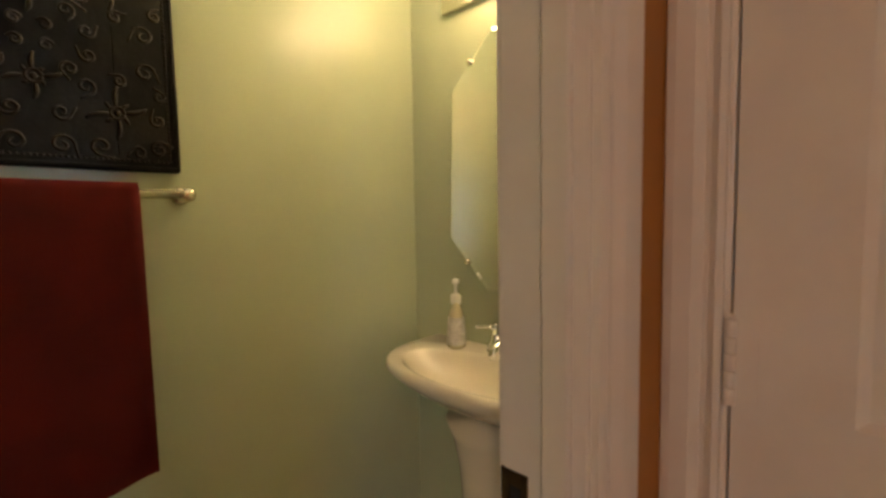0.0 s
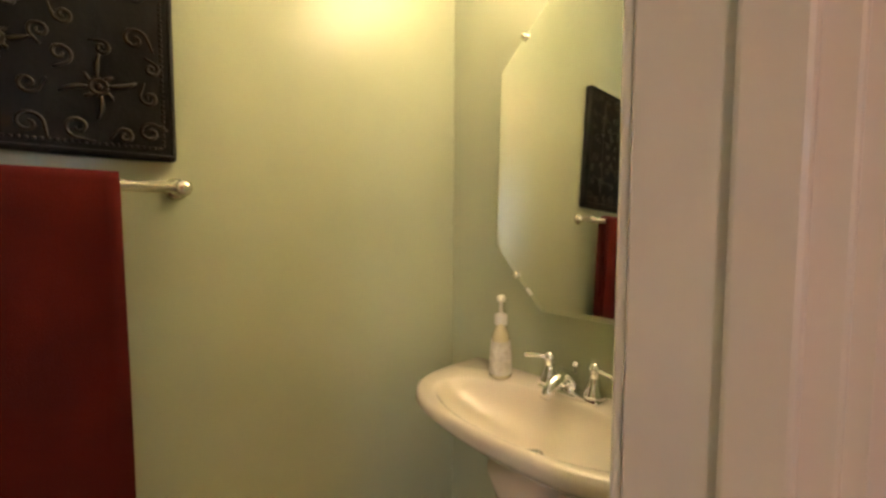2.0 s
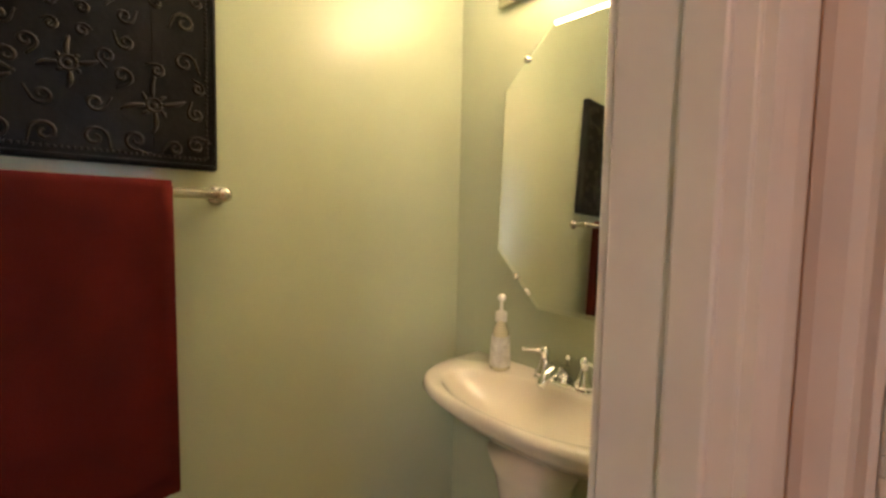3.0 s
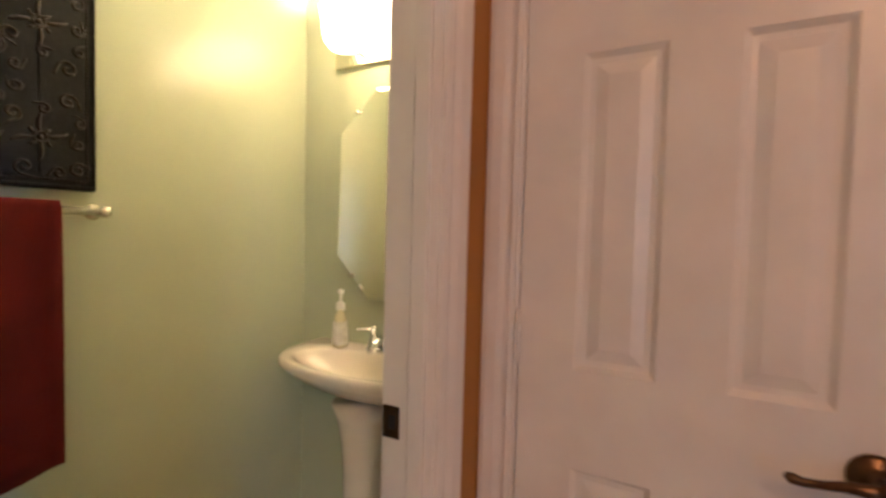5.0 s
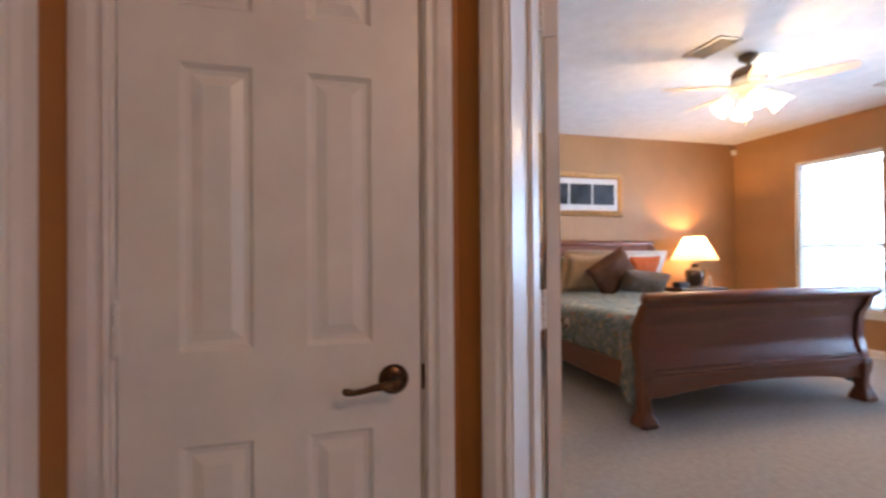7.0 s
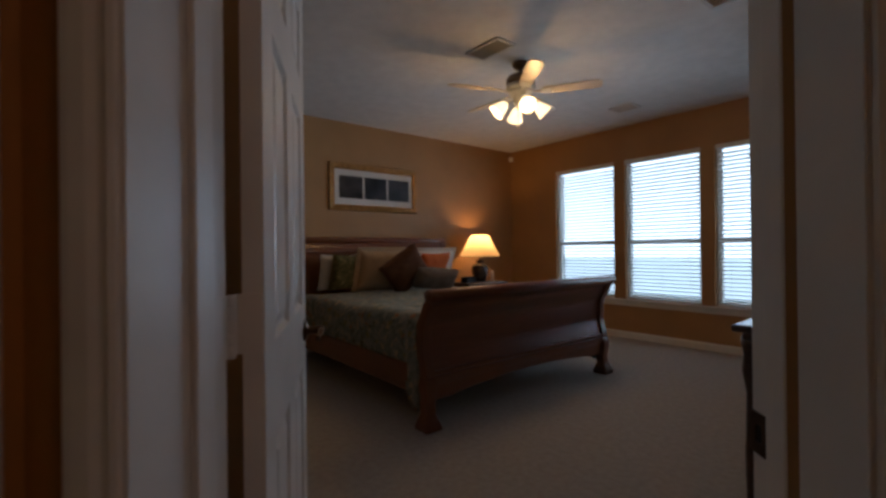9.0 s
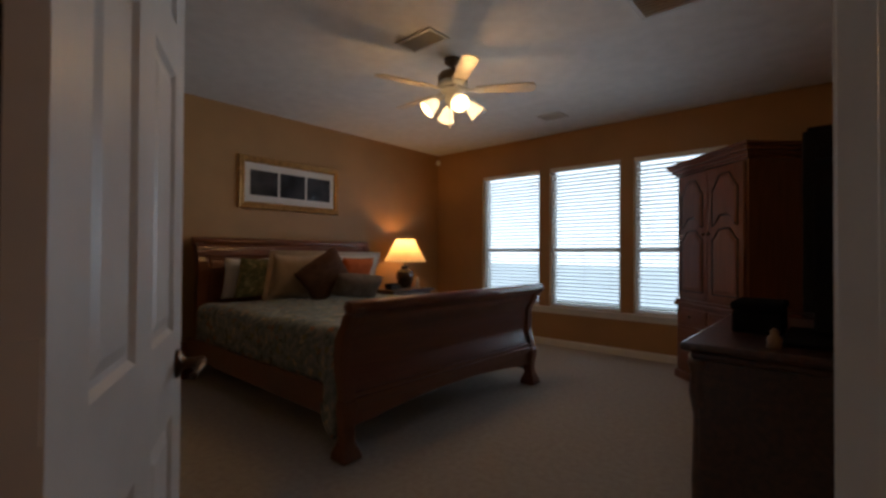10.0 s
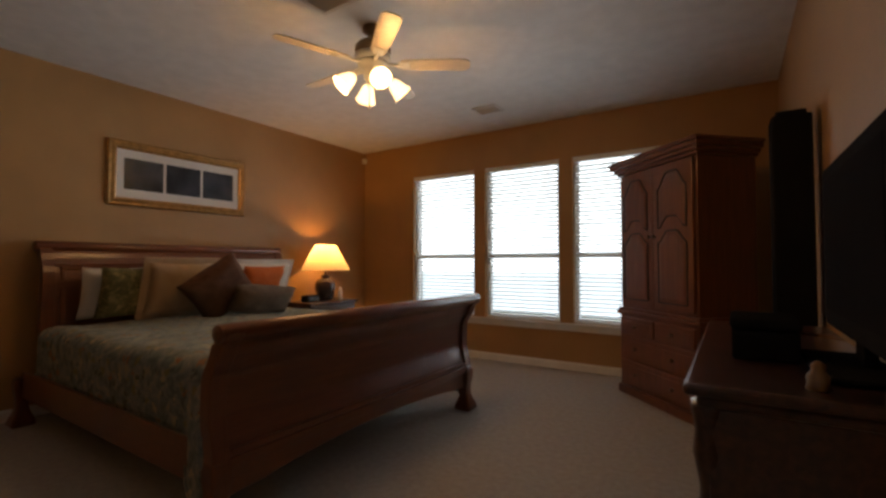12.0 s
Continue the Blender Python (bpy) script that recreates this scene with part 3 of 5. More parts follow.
md = [bm.verts.new((XM - 0.0045 - TILTM * (1.73 - z), y, z)) for y, z in oct_pts]
hi = [bm.verts.new((XM - 0.0065 - TILTM * (1.73 - z), y, z)) for y, z in inner]
for k in range(8):
    j = (k + 1) % 8
    bm.faces.new((lo[k], lo[j], md[j], md[k]))
    bm.faces.new((md[k], md[j], hi[j], hi[k]))
bm.faces.new(hi)
bm.faces.new(lo[::-1])
part("mirror_plate", bm, M_MIRROR, mirror)
for cy, cz in ((1.475, 1.088), (1.125, 1.088), (1.475, 1.655), (1.125, 1.655)):
    bm = bmesh.new()
    lathe(bm, ((0.009, 0), (0.009, 0.006), (0.006, 0.010), (0.002, 0.011)), 14, pose(XM - 0.004 - TILTM * (1.73 - cz), cy, cz, 0, -90, 0))
    part("mirror_clip", bm, M_NICKEL, mirror, smooth=True)

# vanity light: bar with three upturned bell glasses
vl = empty("vanity_light", (XM, 1.31, 1.80), "brushed nickel vanity light with lit bell glasses", "wall light")
bm = bmesh.new()
box(bm, XM - 0.02, XM - 0.001, 1.05, 1.575, 1.812, 1.925)
part("back_plate", bm, M_NICKEL, vl, bevel=0.004)
for ly in (1.16, 1.31, 1.46):
    bm = bmesh.new()
    tube(bm, [(XM - 0.015, ly, 1.850), (XM - 0.05, ly, 1.846), (XM - 0.09, ly, 1.848), (XM - 0.105, ly, 1.852)], 0.007, 10)
    lathe(bm, ((0.010, 1.846), (0.018, 1.850), (0.019, 1.862), (0.012, 1.868)), 18, pose(XM - 0.105, ly, 0))
    arm = part("arm", bm, M_NICKEL, vl, smooth=True)
    bm = bmesh.new()
    prof = ((0.020, 1.828), (0.046, 1.836), (0.064, 1.858), (0.071, 1.895), (0.073, 1.930), (0.080, 1.955), (0.077, 1.955), (0.069, 1.930), (0.067, 1.896), (0.060, 1.862), (0.043, 1.842), (0.019, 1.834))
    lathe(bm, prof, 28, pose(XM - 0.105, ly, 0))
    part("glass_shade", bm, M_VFROST, vl, "lit frosted bell glass", smooth=True)
    bulb_lamp("vanity_bulb", (XM - 0.105, ly, 1.905), 61.0, (1.0, 0.75, 0.54), 0.035)

# pedestal sink
sink = empty("pedestal_sink", (1.17, 1.31, 0.0), "glossy bisque porcelain pedestal sink", "sink")
CXS, CYS = XM, 1.31


def sink_outline(k, n, grow=0.0, depth=0.318, half=0.324):
    """The D-shaped rim: flat against the wall, swept round in front."""
    a = -math.pi / 2 + math.pi * k / (n - 1)
    c, s = math.cos(a), math.sin(a)
    e = 0.46
    x = -(depth + grow) * (abs(c) ** e)
    y = (half + grow) * (abs(s) ** 0.85) * (1 if s > 0 else -1)
    return x, y


bm = bmesh.new()
NS = 40
levels = ((-0.035, 0.705, 0.12), (-0.025, 0.725, 0.085), (-0.012, 0.755, 0.045), (-0.002, 0.79, 0.015), (0.004, 0.815, 0.0), (0.0, 0.834, 0.0), (-0.008, 0.838, 0.0))
rings = []
for grow, z, drop in levels:
    ring = []
    for k in range(NS):
        x, y = sink_outline(k, NS, grow - drop * 1.2)
        ring.append(bm.verts.new((CXS - 0.001 + x * 1.0, CYS + y, z)))
    rings.append(ring)
# bowl inside
BX, BY, BRX, BRY = CXS - 0.186, CYS, 0.116, 0.250
outer = rings
for a, b in zip(outer, outer[1:]):
    for k in range(NS - 1):
        bm.faces.new((a[k], a[k + 1], b[k + 1], b[k]))
    bm.faces.new((a[NS - 1], a[0], b[0], b[NS - 1]))
bm.faces.new(outer[0][::-1])
# top deck as a ring between the rim loop and the bowl's ellipse
NB = NS * 2 - 2
rim = list(outer[-1])
rim += [bm.verts.new((CXS - 0.001, CYS + 0.24 - 0.48 * i / (NB - NS + 1), 0.838)) for i in range(1, NB - NS + 1)]
bowl = []
for rr, z in ((1.03, 0.8372), (1.0, 0.834), (0.975, 0.827), (0.94, 0.815), (0.89, 0.800), (0.82, 0.784), (0.73, 0.768), (0.62, 0.754), (0.50, 0.742), (0.36, 0.732), (0.22, 0.725), (0.10, 0.720)):
    ring = []
    for v in rim:
        a = math.atan2((v.co.y - BY) / BRY, (v.co.x - BX) / BRX)
        ring.append(bm.verts.new((BX + 0.02 * (1 - rr) + BRX * rr * math.cos(a), BY + BRY * rr * math.sin(a), 0.837 - 0.72 * (0.837 - z))))
    bowl.append(ring)
for a, b in zip([rim] + bowl, bowl):
    for k in range(NB):
        bm.faces.new((a[k], a[(k + 1) % NB], b[(k + 1) % NB], b[k]))
bm.faces.new(bowl[-1])
for v in bm.verts:
    if v.co.z > 0.70:
        v.co.z += 0.008 * min(1.0, (v.co.z - 0.70) / 0.1)
part("basin", bm, M_PORC, sink, smooth=True)
bm = bmesh.new()
lathe(bm, ((0.098, 0.0), (0.10, 0.02), (0.088, 0.05), (0.066, 0.12), (0.060, 0.3), (0.062, 0.5), (0.070, 0.60), (0.084, 0.67), (0.098, 0.712)), 28, pose(CXS - 0.15, CYS, 0), 1.0, 1.15)
part("pedestal", bm, M_PORC, sink, smooth=True)
bm = bmesh.new()
lathe(bm, ((0.017, 0.7530), (0.018, 0.7590), (0.012, 0.7597), (0.010, 0.7580)), 20, pose(BX + 0.018, BY, 0))
part("drain", bm, M_CHROME, sink, smooth=True)
bm = bmesh.new()
tube(bm, [(XM - 0.002, 1.17, 0.5), (XM - 0.05, 1.17, 0.5), (XM - 0.055, 1.17, 0.56), (XM - 0.06, 1.2, 0.70)], 0.006, 8)
lathe(bm, ((0.012, -0.02), (0.016, 0), (0.012, 0.02)), 12, pose(XM - 0.05, 1.17, 0.5, 0, 90, 0))
part("supply_valve", bm, M_CHROME, sink, smooth=True)

faucet = empty("faucet", (XM - 0.05, 1.31, 0.838), "polished chrome centreset faucet with two lever handles", "faucet")
bm = bmesh.new()
box(bm, XM - 0.075, XM - 0.028, 1.235, 1.385, 0.836, 0.850)
part("base", bm, M_CHROME, faucet, bevel=0.006)
for hy, sg in ((1.365, 1), (1.255, -1)):
    bm = bmesh.new()
    lathe(bm, ((0.024, 0.848), (0.024, 0.856), (0.017, 0.868), (0.012, 0.885), (0.009, 0.898), (0.012, 0.902), (0.013, 0.910), (0.008, 0.917), (0.003, 0.921)), 20, pose(XM - 0.052, hy, 0))
    hd = part("handle", bm, M_CHROME, faucet, smooth=True)
    bm = bmesh.new()
    tube(bm, [(XM - 0.052, hy, 0.905), (XM - 0.06, hy + sg * 0.02, 0.908), (XM - 0.066, hy + sg * 0.045, 0.905), (XM - 0.068, hy + sg * 0.056, 0.904)], [0.006, 0.005, 0.0045, 0.0065], 10)
    part("handle_lever", bm, M_CHROME, hd, smooth=True)
bm = bmesh.new()
tube(bm, [(XM - 0.05, 1.31, 0.845), (XM - 0.055, 1.31, 0.872), (XM - 0.085, 1.31, 0.888), (XM - 0.125, 1.31, 0.876), (XM - 0.148, 1.31, 0.856)], [0.021, 0.019, 0.016, 0.013, 0.011], 16)
part("spout", bm, M_CHROME, faucet, smooth=True)
bm = bmesh.new()
lathe(bm, ((0.004, 0.848), (0.004, 0.893), (0.008, 0.897), (0.008, 0.905), (0.003, 0.909)), 12, pose(XM - 0.035, 1.31, 0))
part("lift_rod", bm, M_CHROME, faucet, smooth=True)

soap = empty("soap_dispenser", (1.232, 1.487, 0.838), "clear pump bottle of amber hand soap with floral label", "soap dispenser")
SP = pose(1.232, 1.487, 0.838, 0, 0, 40)
bm = bmesh.new()
lathe(bm, ((0.026, 0.0), (0.031, 0.004), (0.031, 0.02), (0.028, 0.07), (0.023, 0.105), (0.014, 0.122), (0.013, 0.13)), 24, SP, 1.22, 0.85)
part("bottle", bm, M_SOAP, soap, smooth=True)
bm = bmesh.new()
lathe(bm, ((0.0317, 0.012), (0.0314, 0.03), (0.0295, 0.065), (0.0262, 0.09)), 24, SP, 1.22, 0.87, caps=False)
lab = part("label", bm, M_LABEL, soap, "white floral paper label", smooth=True)
bm = bmesh.new()
lathe(bm, ((0.0150, 0.126), (0.0155, 0.128), (0.0155, 0.150), (0.010, 0.153), (0.005, 0.156), (0.0045, 0.182)), 18, SP)
pump = part("pump_collar", bm, M_PUMP, soap, smooth=True)
bm = bmesh.new()
lathe(bm, ((0.004, 0.180), (0.010, 0.182), (0.011, 0.192), (0.007, 0.197)), 16, SP)
tube(bm, [SP @ Vector(p) for p in ((0, 0, 0.189), (-0.018, 0, 0.190), (-0.032, 0, 0.186))], [0.006, 0.005, 0.004], 10)
part("pump_head", bm, M_PUMP, soap, smooth=True)

faucet.location.z += 0.008
faucet.location.x += 0.010
soap.location.z += 0.008

# towel bar, towel
bar = empty("towel_bar", (0.36, YT, 1.27), "satin nickel towel bar with round posts", "towel bar")
bm = bmesh.new()
tube(bm, [(0.60, YT - 0.06, 1.275), (0.07, YT - 0.06, 1.275)], 0.0095, 14)
part("rail", bm, M_NICKEL, bar, smooth=True)
for px in (0.605, 0.065):
    bm = bmesh.new()
    lathe(bm, ((0.019, 0.001), (0.020, 0.005), (0.014, 0.010), (0.008, 0.014), (0.008, 0.045), (0.013, 0.05), (0.014, 0.066), (0.009, 0.073)), 20, pose(px, YT, 1.275, 90, 0, 0))
    part("post", bm, M_NICKEL, bar, smooth=True)

towel = empty("hand_towel", (0.31, YT - 0.06, 0.70), "dark red terry hand towel folded over the bar", "towel")
bm = bmesh.new()
prof = []
for i in range(26):
    v = i / 25
    if v < 0.44:
        z, off = 0.78 + v / 0.44 * 0.50, 0.016
    elif v < 0.56:
        a = (v - 0.44) / 0.12 * math.pi
        z, off = 1.28 + 0.014 * math.sin(a), 0.016 * math.cos(a)
    else:
        z, off = 1.28 - (v - 0.56) / 0.44 * 0.565, -0.016
    prof.append((off, z))
NX = 22
grid = []
for i in range(NX):
    u = i / (NX - 1)
    col = []
    for off, z in prof:
        fall = max(0.0, min(1.0, (1.28 - z) / 0.5))
        x = 0.115 + 0.40 * u + fall * 0.008 * (u - 0.5)
        wave = 0.012 * math.sin(u * 7.5 + 1.0) * fall + 0.006 * math.sin(u * 17 + z * 5) * fall
        y = YT - 0.06 + off + (wave - 0.012 * fall if off < 0 else -wave * 0.3)
        zz = z - (0.035 * (1 - u) * fall if off < 0 else 0) - 0.004 * math.sin(u * 5) * fall
        col.append(bm.verts.new((x, y, zz)))
    grid.append(col)
for a, b in zip(grid, grid[1:]):
    for k in range(len(prof) - 1):
        bm.faces.new((a[k], a[k + 1], b[k + 1], b[k]))
tw = part("cloth", bm, M_TOWEL, towel, smooth=True)
mod = tw.modifiers.new("thickness", "SOLIDIFY")
mod.thickness, mod.offset = 0.009, 0.0

# embossed tin plaque with scrolls
plaque = empty("embossed_plaque", (0.385, YT, 1.32), "dark pressed-tin wall plaque with raised scrolls", "wall art")
PX0, PX1, PZ0, PZ1, PYF = 0.155, 0.605, 1.322, 1.785, YT - 0.028
bm = bmesh.new()
box(bm, PX0, PX1, PYF, YT - 0.002, PZ0, PZ1)
part("panel", bm, M_PLAQUE, plaque, bevel=0.006)
bm = bmesh.new()
RIM = ((0, 0), (0.012, 0), (0.009, -0.006), (0.003, -0.006))
for ax0, ax1, az0, az1 in ((PX0 + 0.004, PX1 - 0.004, PZ0 + 0.004, PZ0 + 0.010), (PX0 + 0.004, PX1 - 0.004, PZ1 - 0.010, PZ1 - 0.004), (PX0 + 0.004, PX0 + 0.010, PZ0 + 0.01, PZ1 - 0.01), (PX1 - 0.010, PX1 - 0.004, PZ0 + 0.01, PZ1 - 0.01)):
    box(bm, ax0, ax1, PYF - 0.004, PYF + 0.001, az0, az1)
part("rim", bm, M_PLAQUE, plaque, bevel=0.002)
bm = bmesh.new()
k = 0
while PX0 + 0.025 + k * 0.0085 < PX1 - 0.02:
    for z in (PZ0 + 0.02, PZ1 - 0.02):
        lathe(bm, ((0.0030, 0), (0.0024, 0.0022), (0.0008, 0.0034)), 6, pose(PX0 + 0.025 + k * 0.0085, PYF, z, 90, 0, 0))
    k += 1
k = 0
while PZ0 + 0.025 + k * 0.0085 < PZ1 - 0.02:
    for x in (PX0 + 0.02, PX1 - 0.02):
        lathe(bm, ((0.0030, 0), (0.0024, 0.0022), (0.0008, 0.0034)), 6, pose(x, PYF, PZ0 + 0.025 + k * 0.0085, 90, 0, 0))
    k += 1
part("bead_border", bm, M_RELIEF, plaque, kind="stuff")


def scroll(bm, x, z, r, turn, sgn, tail=0.0):
    pts = []
    for i in range(22):
        a = i / 21 * 2.6 * math.pi
        rr = r * (0.16 + 0.84 * i / 21)
        pts.append((x + rr * math.cos(sgn * a + turn), PYF - 0.001, z + rr * math.sin(sgn * a + turn)))
    if tail:
        ex, ez = pts[-1][0] - pts[-2][0], pts[-1][2] - pts[-2][2]
        ln = math.hypot(ex, ez)
        for j in range(1, 5):
            pts.append((pts[21][0] + ex / ln * tail * j / 4, PYF - 0.001, pts[21][2] + ez / ln * tail * j / 4))
    n = len(pts)
    tube(bm, pts, [0.0017 + 0.0012 * math.sin(math.pi * i / (n - 1)) for i in range(n)], 6)


CXP, CZP = (PX0 + PX1) / 2, (PZ0 + PZ1) / 2
SCROLLS = ((0.186, 0.186, 0.017, 0.4, 1, 0.016), (0.150, 0.196, 0.013, 2.2, -1, 0.014), (0.168, 0.036, 0.019, 1.2, 1, 0.018), (0.190, 0.080, 0.012, 3.6, -1, 0.012), (0.186, 0.128, 0.014, 5.0, 1, 0.016), (0.090, 0.188, 0.018, 0.2, -1, 0.020), (0.032, 0.190, 0.019, 1.4, 1, 0.018), (0.072, 0.080, 0.016, 2.6, 1, 0.014), (0.050, 0.052, 0.014, 0.9, -1, 0.012), (0.078, 0.022, 0.013, 4.4, 1, 0.014), (0.034, 0.132, 0.015, 5.2, -1, 0.016), (0.020, 0.018, 0.011, 1.0, 1, 0.0), (0.124, 0.060, 0.012, 3.0, -1, 0.012))


def rosette(fx, fz, k=1.0):
    """Cross-shaped flower: four tapering leaves, four short buds and a ringed centre."""
    bm = bmesh.new()
    for q in range(8):
        a = q * math.pi / 4 + 0.12
        ln = (0.052 if q % 2 == 0 else 0.026) * k
        bend = 0.18 if q % 4 == 0 else -0.18
        pts, rad = [], []
        for i in range(8):
            s = i / 7
            r = 0.013 + (ln - 0.013) * s
            pts.append((fx + r * math.cos(a + bend * s * s), PYF - 0.001, fz + r * math.sin(a + bend * s * s)))
            rad.append(0.0010 + 0.0034 * math.sin(math.pi * (0.12 + 0.84 * s)) * (1.0 if q % 2 == 0 else 0.6))
        tube(bm, pts, rad, 8)
    tube(bm, [(fx + 0.0115 * math.cos(k * math.pi / 8), PYF - 0.002, fz + 0.0115 * math.sin(k * math.pi / 8)) for k in range(17)], 0.0026, 8)
    lathe(bm, ((0.006, 0.0), (0.005, 0.003), (0.002, 0.005)), 10, pose(fx, PYF, fz, 90, 0, 0))
    part("rosette", bm, M_RELIEF, plaque, smooth=True)


for sx in (-1, 1):
    for sz in (-1, 1):
        for u, v, r, tn, sg, tl in SCROLLS:
            bm = bmesh.new()
            scroll(bm, CXP + sx * u, CZP + sz * v, r, tn if sx * sz > 0 else math.pi - tn, sg * sx * sz, tl)
            part("scroll", bm, M_RELIEF, plaque, smooth=True)
        rosette(CXP + sx * 0.118, CZP + sz * 0.122)
    rosette(CXP, CZP + sx * 0.075, 0.8)
for u in (-0.118, 0.118):
    bm = bmesh.new()
    box(bm, CXP + u - 0.0012, CXP + u + 0.0012, PYF - 0.0014, PYF + 0.001, PZ0 + 0.026, PZ1 - 0.026)
    part("seam", bm, M_PLAQUE, plaque)

# ---------------------------------------------------------------- bedroom windows
for n, (wa, wb) in enumerate(WINDOWS):
    win = empty("window_%d" % (n + 1), ((wa + wb) / 2, YW, ZW0), "white double-hung window behind lowered blinds", "window", kind="structure")
    y0, y1 = YW - 0.13, YW - 0.07
    for bx in ((wb, wb + 0.045, ZW0, ZW1), (wa - 0.045, wa, ZW0, ZW1), (wb + 0.045, wa - 0.045, ZW0, ZW0 + 0.05), (wb + 0.045, wa - 0.045, ZW1 - 0.045, ZW1)):
        bm = bmesh.new()
        box(bm, bx[0], bx[1], y0, y1, bx[2], bx[3])
        part("window_frame", bm, M_WHITE, win, bevel=0.003)
    bm = bmesh.new()
    box(bm, wb + 0.045, wa - 0.045, y0 + 0.005, y1 + 0.004, 1.215, 1.26)
    part("meeting_rail", bm, M_WHITE, win, bevel=0.003)
    for z0, z1 in ((ZW0 + 0.05, 1.215), (1.26, ZW1 - 0.045)):
        bm = bmesh.new()
        box(bm, wb + 0.045, wa - 0.045, y0 + 0.024, y0 + 0.028, z0, z1)
        pane = part("pane", bm, M_GLASS, win)
        pane.visible_shadow = False
bm = bmesh.new()
box(bm, WINDOWS[2][1] - 0.06, WINDOWS[0][0] + 0.06, YW - 0.06, YW + 0.045, ZW0 - 0.028, ZW0 - 0.001)
sill = tagged(part("window_sill", bm, M_WHITE, bevel=0.006), "white window sill running under three windows", "window sill", kind="structure")
bm = bmesh.new()
box(bm, WINDOWS[2][1] - 0.04, WINDOWS[0][0] + 0.04, YW, YW + 0.014, ZW0 - 0.085, ZW0 - 0.028)
tagged(part("window_apron", bm, M_WHITE, bevel=0.003), "white moulding under the window sill", "trim", kind="structure")

slat_bm = bmesh.new()
SW = 0.90
pts = []
for i in range(5):
    u = i / 4 - 0.5
    pts.append((u * 0.05, 0.003 * (1 - 4 * u * u)))
prism(slat_bm, [(x, z + 0.0012) for x, z in pts] + [(x, z - 0.0012) for x, z in pts[::-1]], SW, Matrix(((0, 0, 1, -SW / 2), (1, 0, 0, 0), (0, 1, 0, 0), (0, 0, 0, 1))))
bmesh.ops.recalc_face_normals(slat_bm, faces=slat_bm.faces)
slat_mesh = bpy.data.meshes.new("slat")
slat_bm.to_mesh(slat_mesh)
slat_bm.free()
slat_mesh.materials.append(M_BLIND)
for wa, wb in WINDOWS:
    cx = (wa + wb) / 2
    bl = empty("window_blind", (cx, YW - 0.03, ZW0), "white two-inch slat blind, lowered and half open", "blind", "blinds at the bedroom windows")
    bm = bmesh.new()
    box(bm, wb + 0.006, wa - 0.006, YW - 0.062, YW - 0.004, ZW1 - 0.055, ZW1 - 0.002)
    part("headrail", bm, M_WHITE, bl, bevel=0.004)
    bm = bmesh.new()
    box(bm, wb + 0.01, wa - 0.01, YW - 0.058, YW - 0.008, ZW0 + 0.004, ZW0 + 0.02)
    part("bottom_rail", bm, M_WHITE, bl, bevel=0.004)
    z = ZW0 + 0.045
    while z < ZW1 - 0.065:
        s = new("slat", slat_mesh)
        s.parent = bl
        s.matrix_parent_inverse = bl.matrix_world.inverted()
        s.matrix_basis = pose(cx, YW - 0.033, z, 18, 0, 0)
        z += 0.0445
    for cord in (wb + 0.14, cx, wa - 0.14):
        for dy in (-0.057, -0.009):
            bm = bmesh.new()
            tube(bm, [(cord, YW + dy, ZW0 + 0.01), (cord, YW + dy, ZW1 - 0.03)], 0.0012, 5)
            part("ladder_cord", bm, M_WHITE, bl)
    bm = bmesh.new()
    tube(bm, [(wa - 0.07, YW - 0.002, ZW1 - 0.05), (wa - 0.07, YW + 0.002, 1.35)], 0.004, 6)
    part("tilt_wand", bm, M_WHITE, bl)

# ---------------------------------------------------------------- bed
BY0, BY1 = -3.80, -1.695
BYC = (BY0 + BY1) / 2
XF = 2.50
bed = empty("sleigh_bed", (3.8, BYC, 0), "polished cherry-wood king sleigh bed", "bed")
XZ = Matrix(((1, 0, 0, 0), (0, 0, 1, 0), (0, 1, 0, 0), (0, 0, 0, 1)))


def curve_at(pts, z):
    for (x0, z0), (x1, z1) in zip(pts, pts[1:]):
        if z0 <= z <= z1:
            t = (z - z0) / (z1 - z0)
            t = t * t * (3 - 2 * t)
            return x0 + (x1 - x0) * t
    return pts[-1][0] if z > pts[-1][1] else pts[0][0]


def sleigh_board(name, x0, sgn, shape, zlo, zhi, thick, y0, y1, mat, label=""):
    """A board bent in the xz plane along shape and running from y0 to y1. sgn: which way it leans."""
    bm = bmesh.new()
    n = 26
    zs = [zlo + (zhi - zlo) * i / (n - 1) for i in range(n)]
    near = [(x0 + sgn * curve_at(shape, z) - thick / 2, z) for z in zs]
    far = [(x0 + sgn * curve_at(shape, z) + thick / 2, z) for z in zs]
    loops = []
    for y in (y0, y1):
        loops.append([bm.verts.new((x, y, z)) for x, z in near + far[::-1]])
    m = len(loops[0])
    for k in range(m):
        bm.faces.new((loops[0][k], loops[0][(k + 1) % m], loops[1][(k + 1) % m], loops[1][k]))
    for lp in loops:
        for k in range(n - 1):
            bm.faces.new((lp[k], lp[k + 1], lp[m - 2 - k], lp[m - 1 - k]))
    return part(name, bm, mat, bed, label, smooth=False, bevel=0.004)


FSH = ((0.0, 0.10), (0.0, 0.34), (-0.035, 0.52), (-0.03, 0.66), (0.035, 0.80), (0.085, 0.86), (0.10, 0.885))
sleigh_board("footboard_panel", XF, -1, FSH, 0.36, 0.87, 0.03, BY0 + 0.06, BY1 - 0.06, M_BEDWOOD)
for y in (BY0, BY1 - 0.075):
    sleigh_board("foot_post", XF, -1, FSH, 0.12, 0.875, 0.075, y, y + 0.075, M_BEDWOODV)
bm = bmesh.new()
